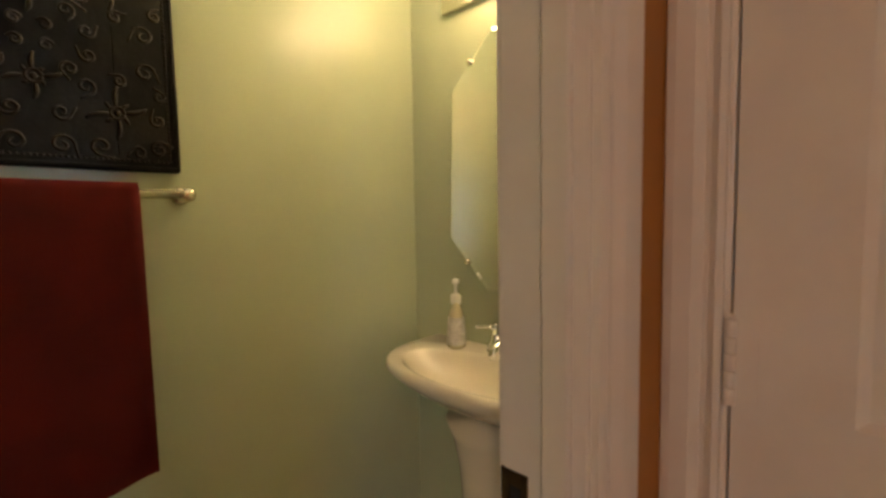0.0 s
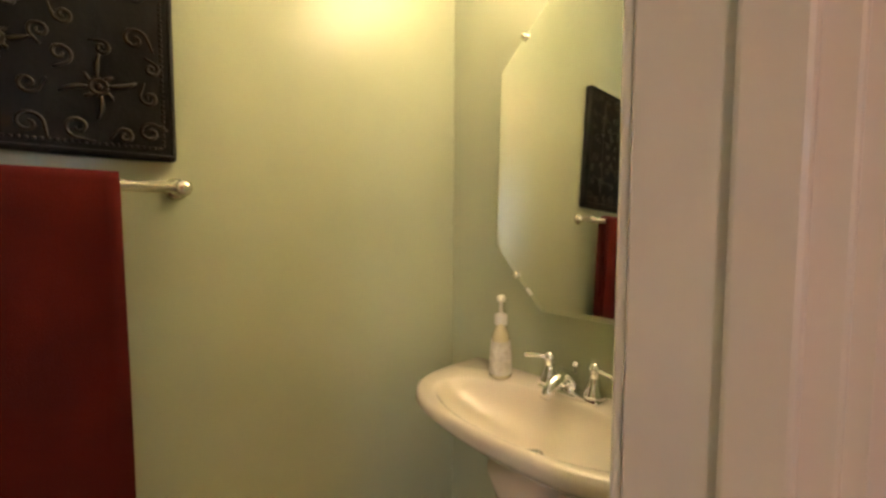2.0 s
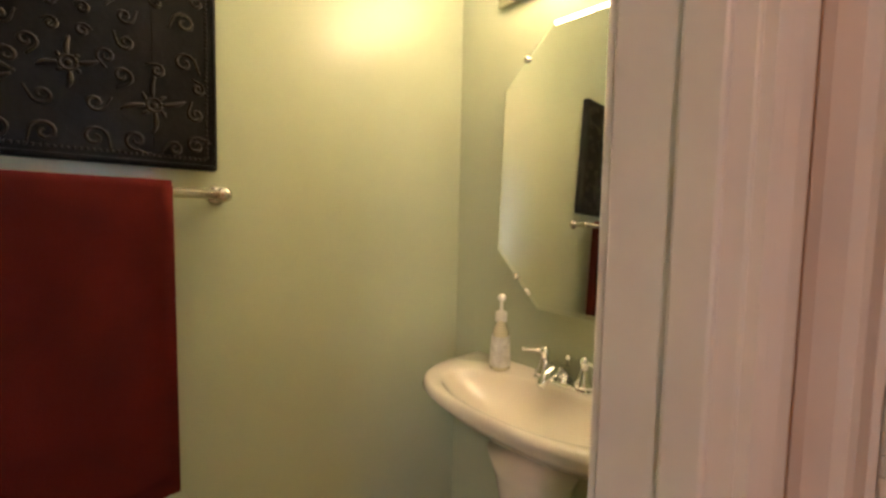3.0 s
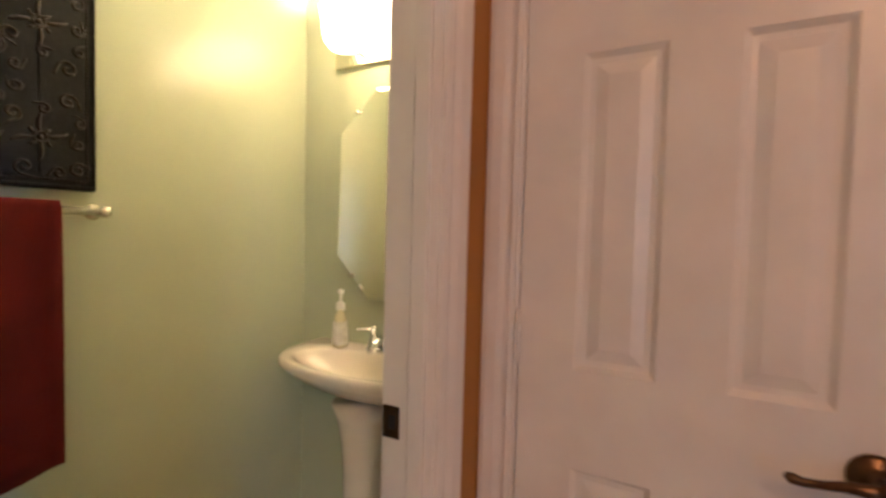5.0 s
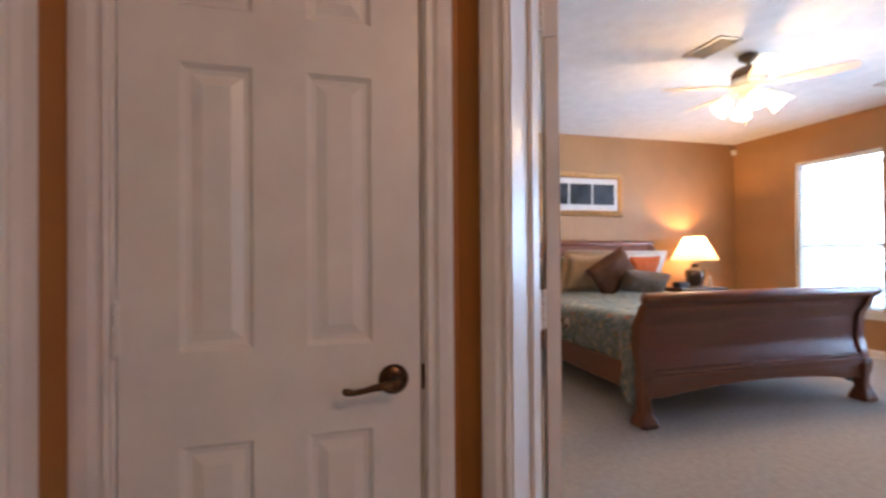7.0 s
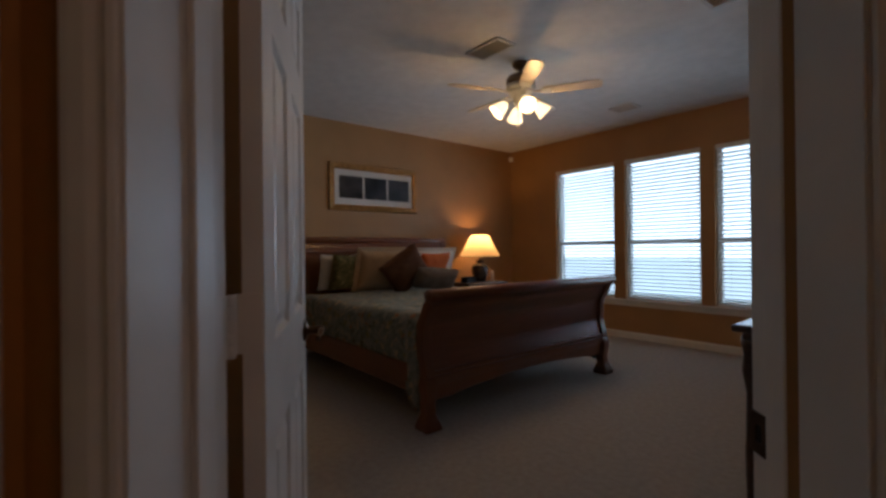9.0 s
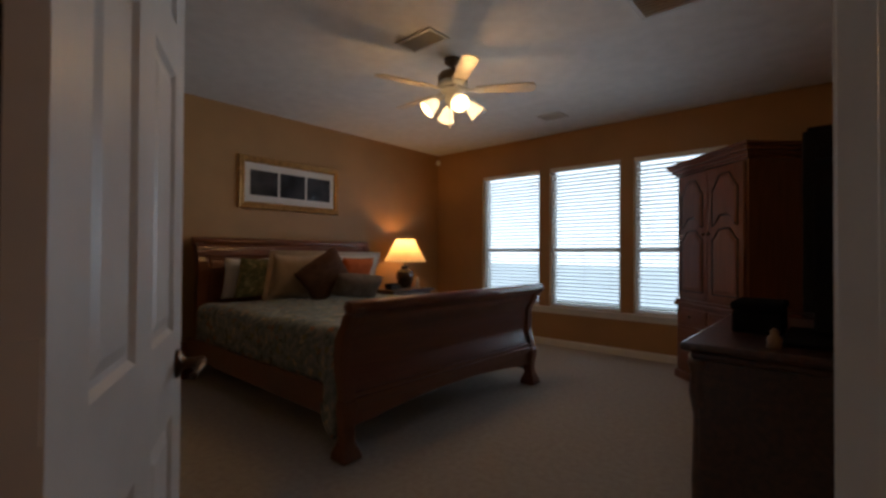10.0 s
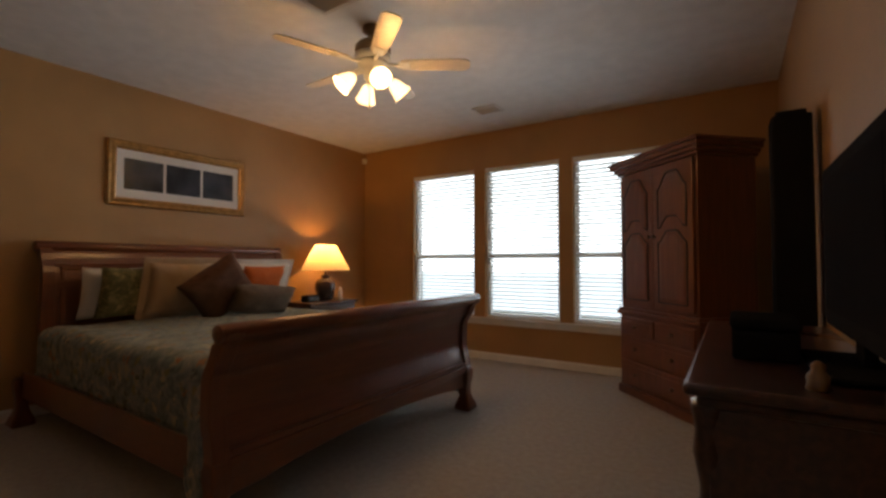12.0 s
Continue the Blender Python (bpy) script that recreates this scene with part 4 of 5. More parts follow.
tube(bm, [(XF - 0.085, BY0 - 0.015, 0.875), (XF - 0.085, BY1 + 0.015, 0.875)], 0.040, 20)
part("foot_roll", bm, M_BEDWOOD, bed, smooth=True, bevel=0.004)
for y, d in ((BY0 - 0.018, -1), (BY1 + 0.018, 1)):
    bm = bmesh.new()
    lathe(bm, ((0.040, 0), (0.036, 0.007), (0.026, 0.006), (0.022, 0.012), (0.008, 0.014)), 22, pose(XF - 0.085, y - d * 0.005, 0.875, -90 * d, 0, 0))
    part("roll_rosette", bm, M_BEDWOODV, bed, smooth=True)
# moulding bands and arched apron of the footboard
for z0, z1, o in ((0.345, 0.375, 0.030), (0.300, 0.345, 0.040), (0.285, 0.300, 0.030)):
    bm = bmesh.new()
    box(bm, XF - o, XF + o, BY0 + 0.05, BY1 - 0.05, z0, z1)
    part("foot_moulding", bm, M_BEDWOOD, bed, bevel=0.006)
bm = bmesh.new()
poly = [(BY0 + 0.07, 0.29)]
for i in range(25):
    u = i / 24
    poly.append((BY0 + 0.07 + u * (BY1 - BY0 - 0.14), 0.165 + 0.075 * math.sin(math.pi * u) ** 0.8 + (0.012 * math.cos(math.pi * 8 * u) if u < 0.12 or u > 0.88 else 0)))
poly.append((BY1 - 0.07, 0.29))
YZ = Matrix(((0, 0, 1, XF - 0.018), (1, 0, 0, 0), (0, 1, 0, 0), (0, 0, 0, 1)))
prism(bm, poly[::-1], 0.036, YZ)
part("foot_apron", bm, M_BEDWOOD, bed, bevel=0.003)


def scroll_foot(x, y, sgn):
    bm = bmesh.new()
    prof = ((0.058, 0.34), (0.070, 0.30), (0.066, 0.25), (0.052, 0.19), (0.050, 0.14), (0.060, 0.10), (0.082, 0.06), (0.094, 0.035), (0.096, 0.012), (0.088, 0.0))
    loops = []
    for hw, z in prof:
        fx = 0.1 * max(0.0, hw - 0.045)
        loops.append([bm.verts.new(v) for v in ((x - hw * 0.7 - sgn * fx, y - hw * 0.7, z), (x + hw * 0.7 - sgn * fx, y - hw * 0.7, z), (x + hw * 0.7 - sgn * fx, y + hw * 0.7, z), (x - hw * 0.7 - sgn * fx, y + hw * 0.7, z))])
    for a, b in zip(loops, loops[1:]):
        for k in range(4):
            bm.faces.new((a[k], a[(k + 1) % 4], b[(k + 1) % 4], b[k]))
    bm.faces.new(loops[0])
    bm.faces.new(loops[-1][::-1])
    return part("leg", bm, M_BEDWOODV, bed, "carved scroll foot", bevel=0.012)


for y in (BY0 + 0.035, BY1 - 0.035):
    scroll_foot(XF - 0.005, y, 1)
    scroll_foot(4.98, y, -1)
HSH = ((0.0, 0.10), (0.0, 0.55), (0.02, 0.80), (-0.01, 1.0), (0.0, 1.10), (0.05, 1.22), (0.09, 1.295))
XH = 4.99
HY0, HY1 = BY0 - 0.135, BY1 - 0.125
sleigh_board("headboard_panel", XH, 1, HSH, 0.35, 1.275, 0.035, HY0 + 0.06, HY1 - 0.06, M_BEDWOOD)
for y in (HY0, HY1 - 0.08):
    sleigh_board("head_post", XH, 1, HSH, 0.12, 1.28, 0.08, y, y + 0.08, M_BEDWOODV)
bm = bmesh.new()
tube(bm, [(XH + 0.085, HY0 - 0.015, 1.285), (XH + 0.085, HY1 + 0.015, 1.285)], 0.042, 20)
part("head_roll", bm, M_BEDWOOD, bed, smooth=True, bevel=0.004)
for z0, z1, o in ((1.135, 1.16, 0.032), (0.60, 0.64, 0.034)):
    bm = bmesh.new()
    box(bm, XH - o, XH + 0.01, HY0 + 0.07, HY1 - 0.07, z0, z1)
    part("head_moulding", bm, M_BEDWOOD, bed, bevel=0.006)
for k in range(3):
    w = (HY1 - HY0 - 0.22) / 3
    ya = HY0 + 0.11 + k * w
    for bx in ((ya, ya + w - 0.0, 1.105, 1.135), (ya, ya + 0.035, 0.64, 1.105), (ya + w - 0.035, ya + w, 0.64, 1.105)):
        bm = bmesh.new()
        box(bm, XH - 0.026, XH + 0.02, bx[0] + 0.001, bx[1] - 0.001, bx[2], bx[3])
        part("head_stile", bm, M_BEDWOOD, bed, bevel=0.006)
for y in (BY0 + 0.03, BY1 - 0.055):
    bm = bmesh.new()
    box(bm, XF + 0.03, XH - 0.03, y, y + 0.026, 0.20, 0.385)
    part("side_rail", bm, M_BEDWOOD, bed, bevel=0.006)
bm = bmesh.new()
box(bm, XF + 0.04, XH - 0.03, BY0 + 0.10, BY1 - 0.10, 0.27, 0.36)
part("box_spring", bm, M_SHEET, bed)

# mattress and the draped comforter
bm = bmesh.new()
box(bm, XF + 0.05, XH - 0.04, BY0 + 0.115, BY1 - 0.115, 0.362, 0.66)
tagged(part("mattress", bm, M_SHEET, bevel=0.05), "white mattress on the sleigh bed", "mattress")
bm = bmesh.new()
NXC, NYC = 60, 70
cx0, cx1 = XF + 0.045, 4.84
half, topz = (BY1 - BY0) / 2 - 0.075, 0.70
grid = []
for i in range(NXC):
    u = i / (NXC - 1)
    x = cx0 + (cx1 - cx0) * u
    row = []
    foot = max(0.0, min(1.0, 1.25 - (x - cx0) / 0.24))
    foot = foot * foot * (3 - 2 * foot)
    drop_len = 0.30 + 0.24 * foot
    for j in range(NYC):
        v = j / (NYC - 1) * 2 - 1
        full = half + drop_len
        s = abs(v) * full
        r = 0.09
        if s < half - r:
            y, z = s, topz
        elif s < half - r + r * math.pi / 2:
            a = (s - half + r) / r
            y, z = half - r + r * math.sin(a), topz - r + r * math.cos(a)
        else:
            y, z = half, topz - r - (s - half + r - r * math.pi / 2)
        y *= 1 if v > 0 else -1
        hang = max(0.0, (topz - 0.1 - z) / 0.4)
        y += (1 if v > 0 else -1) * (min(1.0, hang) * (0.004 + 0.004 * math.sin(x * 9 + 1.3)) + foot * min(1.0, hang * 2.5) * (0.072 + 0.008 * math.sin(x * 40)))
        p = noise.noise(Vector((x * 2.4, y * 2.4, 0.3))) * 0.018 + noise.noise(Vector((x * 7, y * 7, 1.7))) * 0.007
        puff = 0.015 * math.sin(math.pi * min(1, max(0, u * 6)))
        row.append(bm.verts.new((x, BYC + y, z + (p + puff) * (1 - min(1, hang)))))
    grid.append(row)
for a, b in zip(grid, grid[1:]):
    for k in range(NYC - 1):
        bm.faces.new((a[k], a[k + 1], b[k + 1], b[k]))
side_edges = [[row[k].co.copy() for row in grid] for k in (0, -1)]
comf = tagged(part("comforter", bm, M_COMF, smooth=True), "blue-grey and tan floral comforter spread over the bed", "bedding")
mod = comf.modifiers.new("thickness", "SOLIDIFY")
mod.thickness, mod.offset = 0.02, -1.0
for edge in side_edges:
    bm = bmesh.new()
    tube(bm, edge, 0.011, 8)
    part("hem", bm, M_COMF, comf, "corded hem along the side drop", smooth=True)


def pillow(name, w, h, t, m, mat, label, flange=0.0):
    """Stuffed cushion: local x width, local z height, local y thickness; corners drawn out a little."""
    bm = bmesh.new()
    n = 16
    sides = []
    for sgn in (-1, 1):
        g = []
        for i in range(n + 1):
            row = []
            for j in range(n + 1):
                u, v = i / n * 2 - 1, j / n * 2 - 1
                pin = 1 - 0.07 * (1 - v * v) * abs(u) ** 4
                pin2 = 1 - 0.07 * (1 - u * u) * abs(v) ** 4
                th = t / 2 * max(0.0, (1 - u ** 4) * (1 - v ** 4)) ** 0.45
                wr = noise.noise(Vector((u * 2.2 + w * 7, v * 2.2, sgn * 1.1))) * 0.012
                row.append(bm.verts.new(m @ Vector((u * w / 2 * pin, sgn * (th + wr * min(1, th * 30)), v * h / 2 * pin2))))
            g.append(row)
        sides.append(g)
        for a, b in zip(g, g[1:]):
            for k in range(n):
                bm.faces.new((a[k], a[k + 1], b[k + 1], b[k]))
    bmesh.ops.remove_doubles(bm, verts=bm.verts, dist=0.0008)
    ob = part(name, bm, mat, None, smooth=True)
    if flange:
        fb = bmesh.new()
        for a0, a1, b0, b1 in ((-w / 2 - flange, w / 2 + flange, -h / 2 - flange, -h / 2 + 0.02), (-w / 2 - flange, w / 2 + flange, h / 2 - 0.02, h / 2 + flange), (-w / 2 - flange, -w / 2 + 0.02, -h / 2 + 0.02, h / 2 - 0.02), (w / 2 - 0.02, w / 2 + flange, -h / 2 + 0.02, h / 2 - 0.02)):
            box(fb, a0, a1, -0.005, 0.005, b0, b1, m)
        part("flange", fb, mat, ob)
    return tagged(ob, label, "pillow", "pillows on the bed")


def lean(x, y, z, tilt, yaw=0.0, roll=0.0):
    return pose(x, y, z) @ pose(0, 0, 0, 0, 0, 90 + yaw) @ pose(0, 0, 0, tilt, 0, 0) @ pose(0, 0, 0, 0, roll, 0)


pillow("pillow", 0.46, 0.42, 0.15, lean(4.83, -2.23, 0.925, -15), M_SHEET, "white bed pillow leaning on the headboard")
pillow("pillow", 0.68, 0.48, 0.17, lean(4.80, -3.40, 0.95, -16), M_CREAM, "cream bed pillow leaning on the headboard")
pillow("pillow", 0.44, 0.42, 0.14, lean(4.68, -2.28, 0.93, -18, 3), M_OLIVE, "olive green floral throw pillow")
pillow("pillow", 0.60, 0.46, 0.17, lean(4.58, -2.65, 0.95, -20, -3), M_TAN, "tan sham pillow with flanged edge", 0.035)
pillow("pillow", 0.66, 0.48, 0.17, lean(4.64, -3.38, 0.94, -22, 2), M_CREAM, "cream sham pillow with flanged edge", 0.03)
pillow("pillow", 0.50, 0.50, 0.16, lean(4.36, -2.83, 0.94, -24, -4, 40), M_BROWN, "dark brown throw pillow standing on its corner")
pillow("pillow", 0.46, 0.36, 0.13, lean(4.40, -3.24, 0.965, -24, 6), M_ORANGE, "rust orange throw pillow")
pillow("pillow", 0.56, 0.27, 0.15, lean(4.20, -3.13, 0.84, -34, -10, -6), M_GREY, "taupe patterned lumbar pillow lying in front")

# picture over the bed
pic = empty("framed_triptych", (XB, -2.86, 1.66), "wide gold-framed print of three dark photographs", "picture")
GY0, GY1, GZ0, GZ1 = -3.555, -2.28, 1.66, 2.235
FR = 0.075
FPROF = ((0, 0), (0, 0.018), (0.012, 0.030), (0.030, 0.026), (0.050, 0.034), (0.066, 0.026), (0.075, 0.012), (0.075, 0))
for k in range(4):
    bm = bmesh.new()
    cy, cz = (GY0 + GY1) / 2, (GZ0 + GZ1) / 2
    hw, hh = (GY1 - GY0) / 2, (GZ1 - GZ0) / 2
    a, b = (hw, hh) if k % 2 == 0 else (hh, hw)
    rot = pose(XB - 0.002, cy, cz) @ pose(0, 0, 0, 90 * k, 0, 0)
    loops = []
    for sg in (-1, 1):
        loops.append([bm.verts.new(rot @ Vector((-w, sg * (a - u), -(b - u)))) for u, w in FPROF])
    n = len(FPROF)
    for i in range(n):
        bm.faces.new((loops[0][i], loops[0][(i + 1) % n], loops[1][(i + 1) % n], loops[1][i]))
    bm.faces.new(loops[0])
    bm.faces.new(loops[1][::-1])
    part("frame_rail", bm, M_GOLD, pic, bevel=0.0)
bm = bmesh.new()
box(bm, XB - 0.014, XB - 0.003, GY0 + FR - 0.005, GY1 - FR + 0.005, GZ0 + FR - 0.005, GZ1 - FR + 0.005)
part("mat_board", bm, M_MAT, pic)
iw = (GY1 - GY0 - 2 * FR - 0.16) / 3
for k in range(3):
    bm = bmesh.new()
    ya = GY0 + FR + 0.055 + k * (iw + 0.025)
    box(bm, XB - 0.017, XB - 0.013, ya, ya + iw, GZ0 + FR + 0.075, GZ1 - FR - 0.075)
    part("photograph", bm, M_PHOTO, pic)

# nightstand, lamp and small things on it
NX0, NX1, NY0, NY1, NZ = 4.66, 5.13, -4.80, -4.06, 0.70
ns = empty("nightstand", ((NX0 + NX1) / 2, (NY0 + NY1) / 2, 0), "dark wood nightstand with two drawers beside the bed", "nightstand")
bm = bmesh.new()
box(bm, NX0 + 0.02, NX1, NY0 + 0.02, NY1 - 0.02, 0.06, NZ - 0.03)
part("body", bm, M_NIGHT, ns, bevel=0.006)
bm = bmesh.new()
box(bm, NX0 - 0.01, NX1 + 0.01, NY0 - 0.01, NY1 + 0.01, NZ - 0.03, NZ)
part("top", bm, M_NIGHT, ns, bevel=0.008)
for z0, z1 in ((0.10, 0.36), (0.38, 0.65)):
    bm = bmesh.new()
    box(bm, NX0 + 0.005, NX0 + 0.03, NY0 + 0.05, NY1 - 0.05, z0, z1)
    dr = part("drawer", bm, M_NIGHT, ns, bevel=0.006)
    for ky in (NY0 + 0.2, NY1 - 0.2):
        bm = bmesh.new()
        lathe(bm, ((0.007, 0), (0.006, 0.012), (0.015, 0.018), (0.013, 0.026), (0.004, 0.029)), 14, pose(NX0 + 0.005, ky, (z0 + z1) / 2, 0, -90, 0))
        part("knob", bm, M_BRONZE, dr, smooth=True)
for lx in (NX0 + 0.05, NX1 - 0.04):
    for ly in (NY0 + 0.05, NY1 - 0.05):
        bm = bmesh.new()
        box(bm, lx - 0.025, lx + 0.025, ly - 0.025, ly + 0.025, 0, 0.065)
        part("leg", bm, M_NIGHT, ns, bevel=0.004)

LX, LY = 4.90, -4.49
lamp = empty("table_lamp", (LX, LY, NZ), "lit table lamp with dark ceramic jar and cream shade", "lamp")
bm = bmesh.new()
lathe(bm, ((0.075, NZ), (0.085, NZ + 0.012), (0.105, NZ + 0.06), (0.125, NZ + 0.14), (0.125, NZ + 0.20), (0.10, NZ + 0.245), (0.055, NZ + 0.262), (0.050, NZ + 0.29), (0.062, NZ + 0.30), (0.03, NZ + 0.315)), 30, pose(LX, LY, 0))
part("base", bm, M_LAMPBASE, lamp, smooth=True)
bm = bmesh.new()
lathe(bm, ((0.011, NZ + 0.31), (0.011, NZ + 0.40), (0.018, NZ + 0.41), (0.018, NZ + 0.45)), 14, pose(LX, LY, 0))
part("neck", bm, M_NICKEL, lamp, smooth=True)
bm = bmesh.new()
lathe(bm, ((0.295, NZ + 0.365), (0.125, NZ + 0.675)), 40, pose(LX, LY, 0), caps=False)
shade = part("shade", bm, M_SHADE, lamp, "cream cloth empire shade", smooth=True)
bm = bmesh.new()
lathe(bm, ((0.016, NZ + 0.45), (0.030, NZ + 0.49), (0.030, NZ + 0.515), (0.012, NZ + 0.545)), 16, pose(LX, LY, 0))
part("bulb", bm, glowing("lamp_bulb", (1.0, 0.6, 0.25), 20.0), lamp, smooth=True)
bulb_lamp("table_lamp_light", (LX, LY, NZ + 0.575), 110, (1.0, 0.48, 0.14), 0.03)

bm = bmesh.new()
box(bm, 4.78, 4.90, -4.30, -4.12, NZ + 0.001, NZ + 0.075)
clock = tagged(part("alarm_clock", bm, M_BLACK, bevel=0.012), "small black clock radio on the nightstand", "clock")
bm = bmesh.new()
box(bm, 4.776, 4.781, -4.285, -4.135, NZ + 0.018, NZ + 0.058)
part("display", bm, M_PHOTO, clock)
fig = empty("figurine", (4.82, -4.66, NZ), "small cream figurine on the nightstand", "figurine")
bm = bmesh.new()
lathe(bm, ((0.030, NZ), (0.034, NZ + 0.01), (0.022, NZ + 0.05), (0.028, NZ + 0.09), (0.014, NZ + 0.115), (0.018, NZ + 0.135), (0.006, NZ + 0.155)), 14, pose(4.82, -4.66, 0))
part("body", bm, M_CREAM, fig, smooth=True)

# ceiling fan
FX, FY = 2.70, -2.90
fan = empty("ceiling_fan", (FX, FY, CEIL), "cream five-blade ceiling fan with four lit glass shades", "ceiling fan")
# canopy and downrod: their shadow is put into this dark metal colour
bm = bmesh.new()
lathe(bm, ((0.07, CEIL - 0.001), (0.068, CEIL - 0.03), (0.03, CEIL - 0.06)), 24, pose(FX, FY, 0))
part("canopy", bm, M_FANDARK, fan, smooth=True)
bm = bmesh.new()
lathe(bm, ((0.015, CEIL - 0.055), (0.015, 2.60)), 14, pose(FX, FY, 0))
part("downrod", bm, M_FANDARK, fan, smooth=True)
bm = bmesh.new()
lathe(bm, ((0.04, 2.640), (0.10, 2.628), (0.120, 2.600), (0.120, 2.556), (0.112, 2.552)), 30, pose(FX, FY, 0))
part("motor_housing", bm, M_FANDARK, fan, "dark bronze motor housing", smooth=True)
bm = bmesh.new()
lathe(bm, ((0.112, 2.552), (0.122, 2.545), (0.122, 2.522), (0.10, 2.50)), 30, pose(FX, FY, 0))
part("motor_skirt", bm, M_FANWHITE, fan, smooth=True)
bm = bmesh.new()
lathe(bm, ((0.10, 2.502), (0.105, 2.49), (0.085, 2.47), (0.06, 2.455), (0.065, 2.43), (0.06, 2.39), (0.03, 2.36), (0.012, 2.35)), 28, pose(FX, FY, 0))
part("switch_housing", bm, M_FANWHITE, fan, smooth=True)
for k in range(5):
    R = pose(FX, FY, 2.485, 0, 0, -2 + 71.7 * k)
    bm = bmesh.new()
    tube(bm, [R @ Vector(p) for p in ((0.08, 0, 0.01), (0.14, 0.0, 0.0), (0.20, 0.0, 0.002))], [0.014, 0.012, 0.010], 8)
    box(bm, 0.17, 0.25, -0.035, 0.035, -0.004, 0.0, R @ pose(0, 0, 0, -11, 0, 0))
    iron = part("blade_iron", bm, M_FANWHITE, fan, bevel=0.003)
    bm = bmesh.new()
    poly = []
    for u, w in ((0.19, 0.045), (0.24, 0.052), (0.40, 0.058), (0.56, 0.064), (0.62, 0.060), (0.645, 0.045), (0.655, 0.02)):
        poly.append((u, w))
    poly = poly + [(u, -w) for u, w in poly[::-1]]
    prism(bm, poly, 0.007, R @ pose(0, 0, 0, -11, 0, 0))
    part("blade", bm, M_BLADE, fan, bevel=0.002)
for k in range(4):
    R = pose(FX, FY, 0, 0, 0, 55.6 + 90 * k)
    bm = bmesh.new()
    tube(bm, [R @ Vector(p) for p in ((0.03, 0, 2.41), (0.075, 0, 2.425), (0.11, 0, 2.41), (0.125, 0, 2.385))], 0.010, 10)
    part("light_arm", bm, M_FANWHITE, fan, smooth=True)
    S = R @ pose(0.128, 0, 2.392, 0, 180 - 48, 0)
    bm = bmesh.new()
    prof = ((0.024, 0.0), (0.034, 0.012), (0.046, 0.04), (0.054, 0.07), (0.060, 0.095), (0.070, 0.115), (0.067, 0.115), (0.056, 0.094), (0.050, 0.07), (0.042, 0.04), (0.030, 0.016), (0.02, 0.006))
    lathe(bm, prof, 24, S)
    part("glass_shade", bm, M_FROST, fan, "lit frosted tulip glass", smooth=True)
    p = S @ Vector((0, 0, 0.135))
    bulb_lamp("fan_bulb", p, 34.0, (1.0, 0.52, 0.18), 0.04)
bm = bmesh.new()
tube(bm, [(FX + 0.03, FY, 2.36), (FX + 0.03, FY, 2.225)], 0.0022, 6)
lathe(bm, ((0.004, 2.185), (0.010, 2.205), (0.005, 2.232)), 10, pose(FX + 0.03, FY, 0))
part("pull_chain", bm, M_FANWHITE, fan, smooth=True)


def vent(name, cx, cy, w, d, label, slats, dark=True):
    """Ceiling register: flanged frame round tilted slats, long side along x."""
    root = empty(name, (cx, cy, CEIL), label, "ceiling vent")
    z0, z1 = CEIL - 0.012, CEIL - 0.001
    # thin black sheet stands in for the shaded duct above the louvres
    bm = bmesh.new()
    box(bm, cx - w / 2 + 0.02, cx + w / 2 - 0.02, cy - d / 2 + 0.02, cy + d / 2 - 0.02, CEIL - 0.004, CEIL - 0.001)
    part("duct_shade_sheet", bm, M_OPENING_SHADE, root)
    fw = 0.03
    for bx in ((cx - w / 2, cx + w / 2, cy - d / 2, cy - d / 2 + fw), (cx - w / 2, cx + w / 2, cy + d / 2 - fw, cy + d / 2), (cx - w / 2, cx - w / 2 + fw, cy - d / 2 + fw, cy + d / 2 - fw), (cx + w / 2 - fw, cx + w / 2, cy - d / 2 + fw, cy + d / 2 - fw)):
        bm = bmesh.new()
        box(bm, *bx, z0, z1)
        part("frame_side", bm, M_VENT, root, bevel=0.003)
    for k in range(slats):
        y = cy - d / 2 + fw + (d - 2 * fw) * (k + 0.5) / slats
        bm = bmesh.new()
        box(bm, cx - w / 2 + fw, cx + w / 2 - fw, -0.008, 0.008, -0.0008, 0.0008, pose(0, y, CEIL - 0.011, 40, 0, 0))
        part("louvre", bm, M_VENT, root)
    return root


vent("ceiling_vent", 2.66, -2.50, 0.36, 0.21, "off-white ceiling air register near the fan", 7)
vent("ceiling_vent", 2.79, -4.755, 0.28, 0.22, "off-white ceiling air register near the windows", 7)
vent("return_grille", 1.08, -2.98, 0.54, 0.54, "large white return-air grille with dark slots", 12)
bm = bmesh.new()
prism(bm, ((0, 0), (0.055, 0), (0.04, 0.03), (0, 0.05)), 0.075, pose(XB - 0.002, YW + 0.002, 2.585, 0, 0, 90))
tagged(part("alarm_sensor", bm, M_PUMP, bevel=0.006), "small white alarm sensor high in the corner", "sensor")

# ---------------------------------------------------------------- armoire set across the corner
AR = Matrix(((-0.70711, -0.70711, 0, 1.555), (0.70711, -0.70711, 0, -4.945), (0, 0, 1, 0), (0, 0, 0, 1)))   # local x along the front, local y to the back
AW, AD = 0.93, 0.52
arm = empty("armoire", AR @ Vector((AW / 2, AD / 2, 0)), "reddish-brown wood armoire with arched doors and drawers", "armoire")


def abox(name, x0, x1, y0, y1, z0, z1, mat=None, bev=0.005, parent=None):
    bm = bmesh.new()
    box(bm, x0, x1, y0, y1, z0, z1, AR)
    return part(name, bm, mat or M_ARM, parent or arm, bevel=bev)


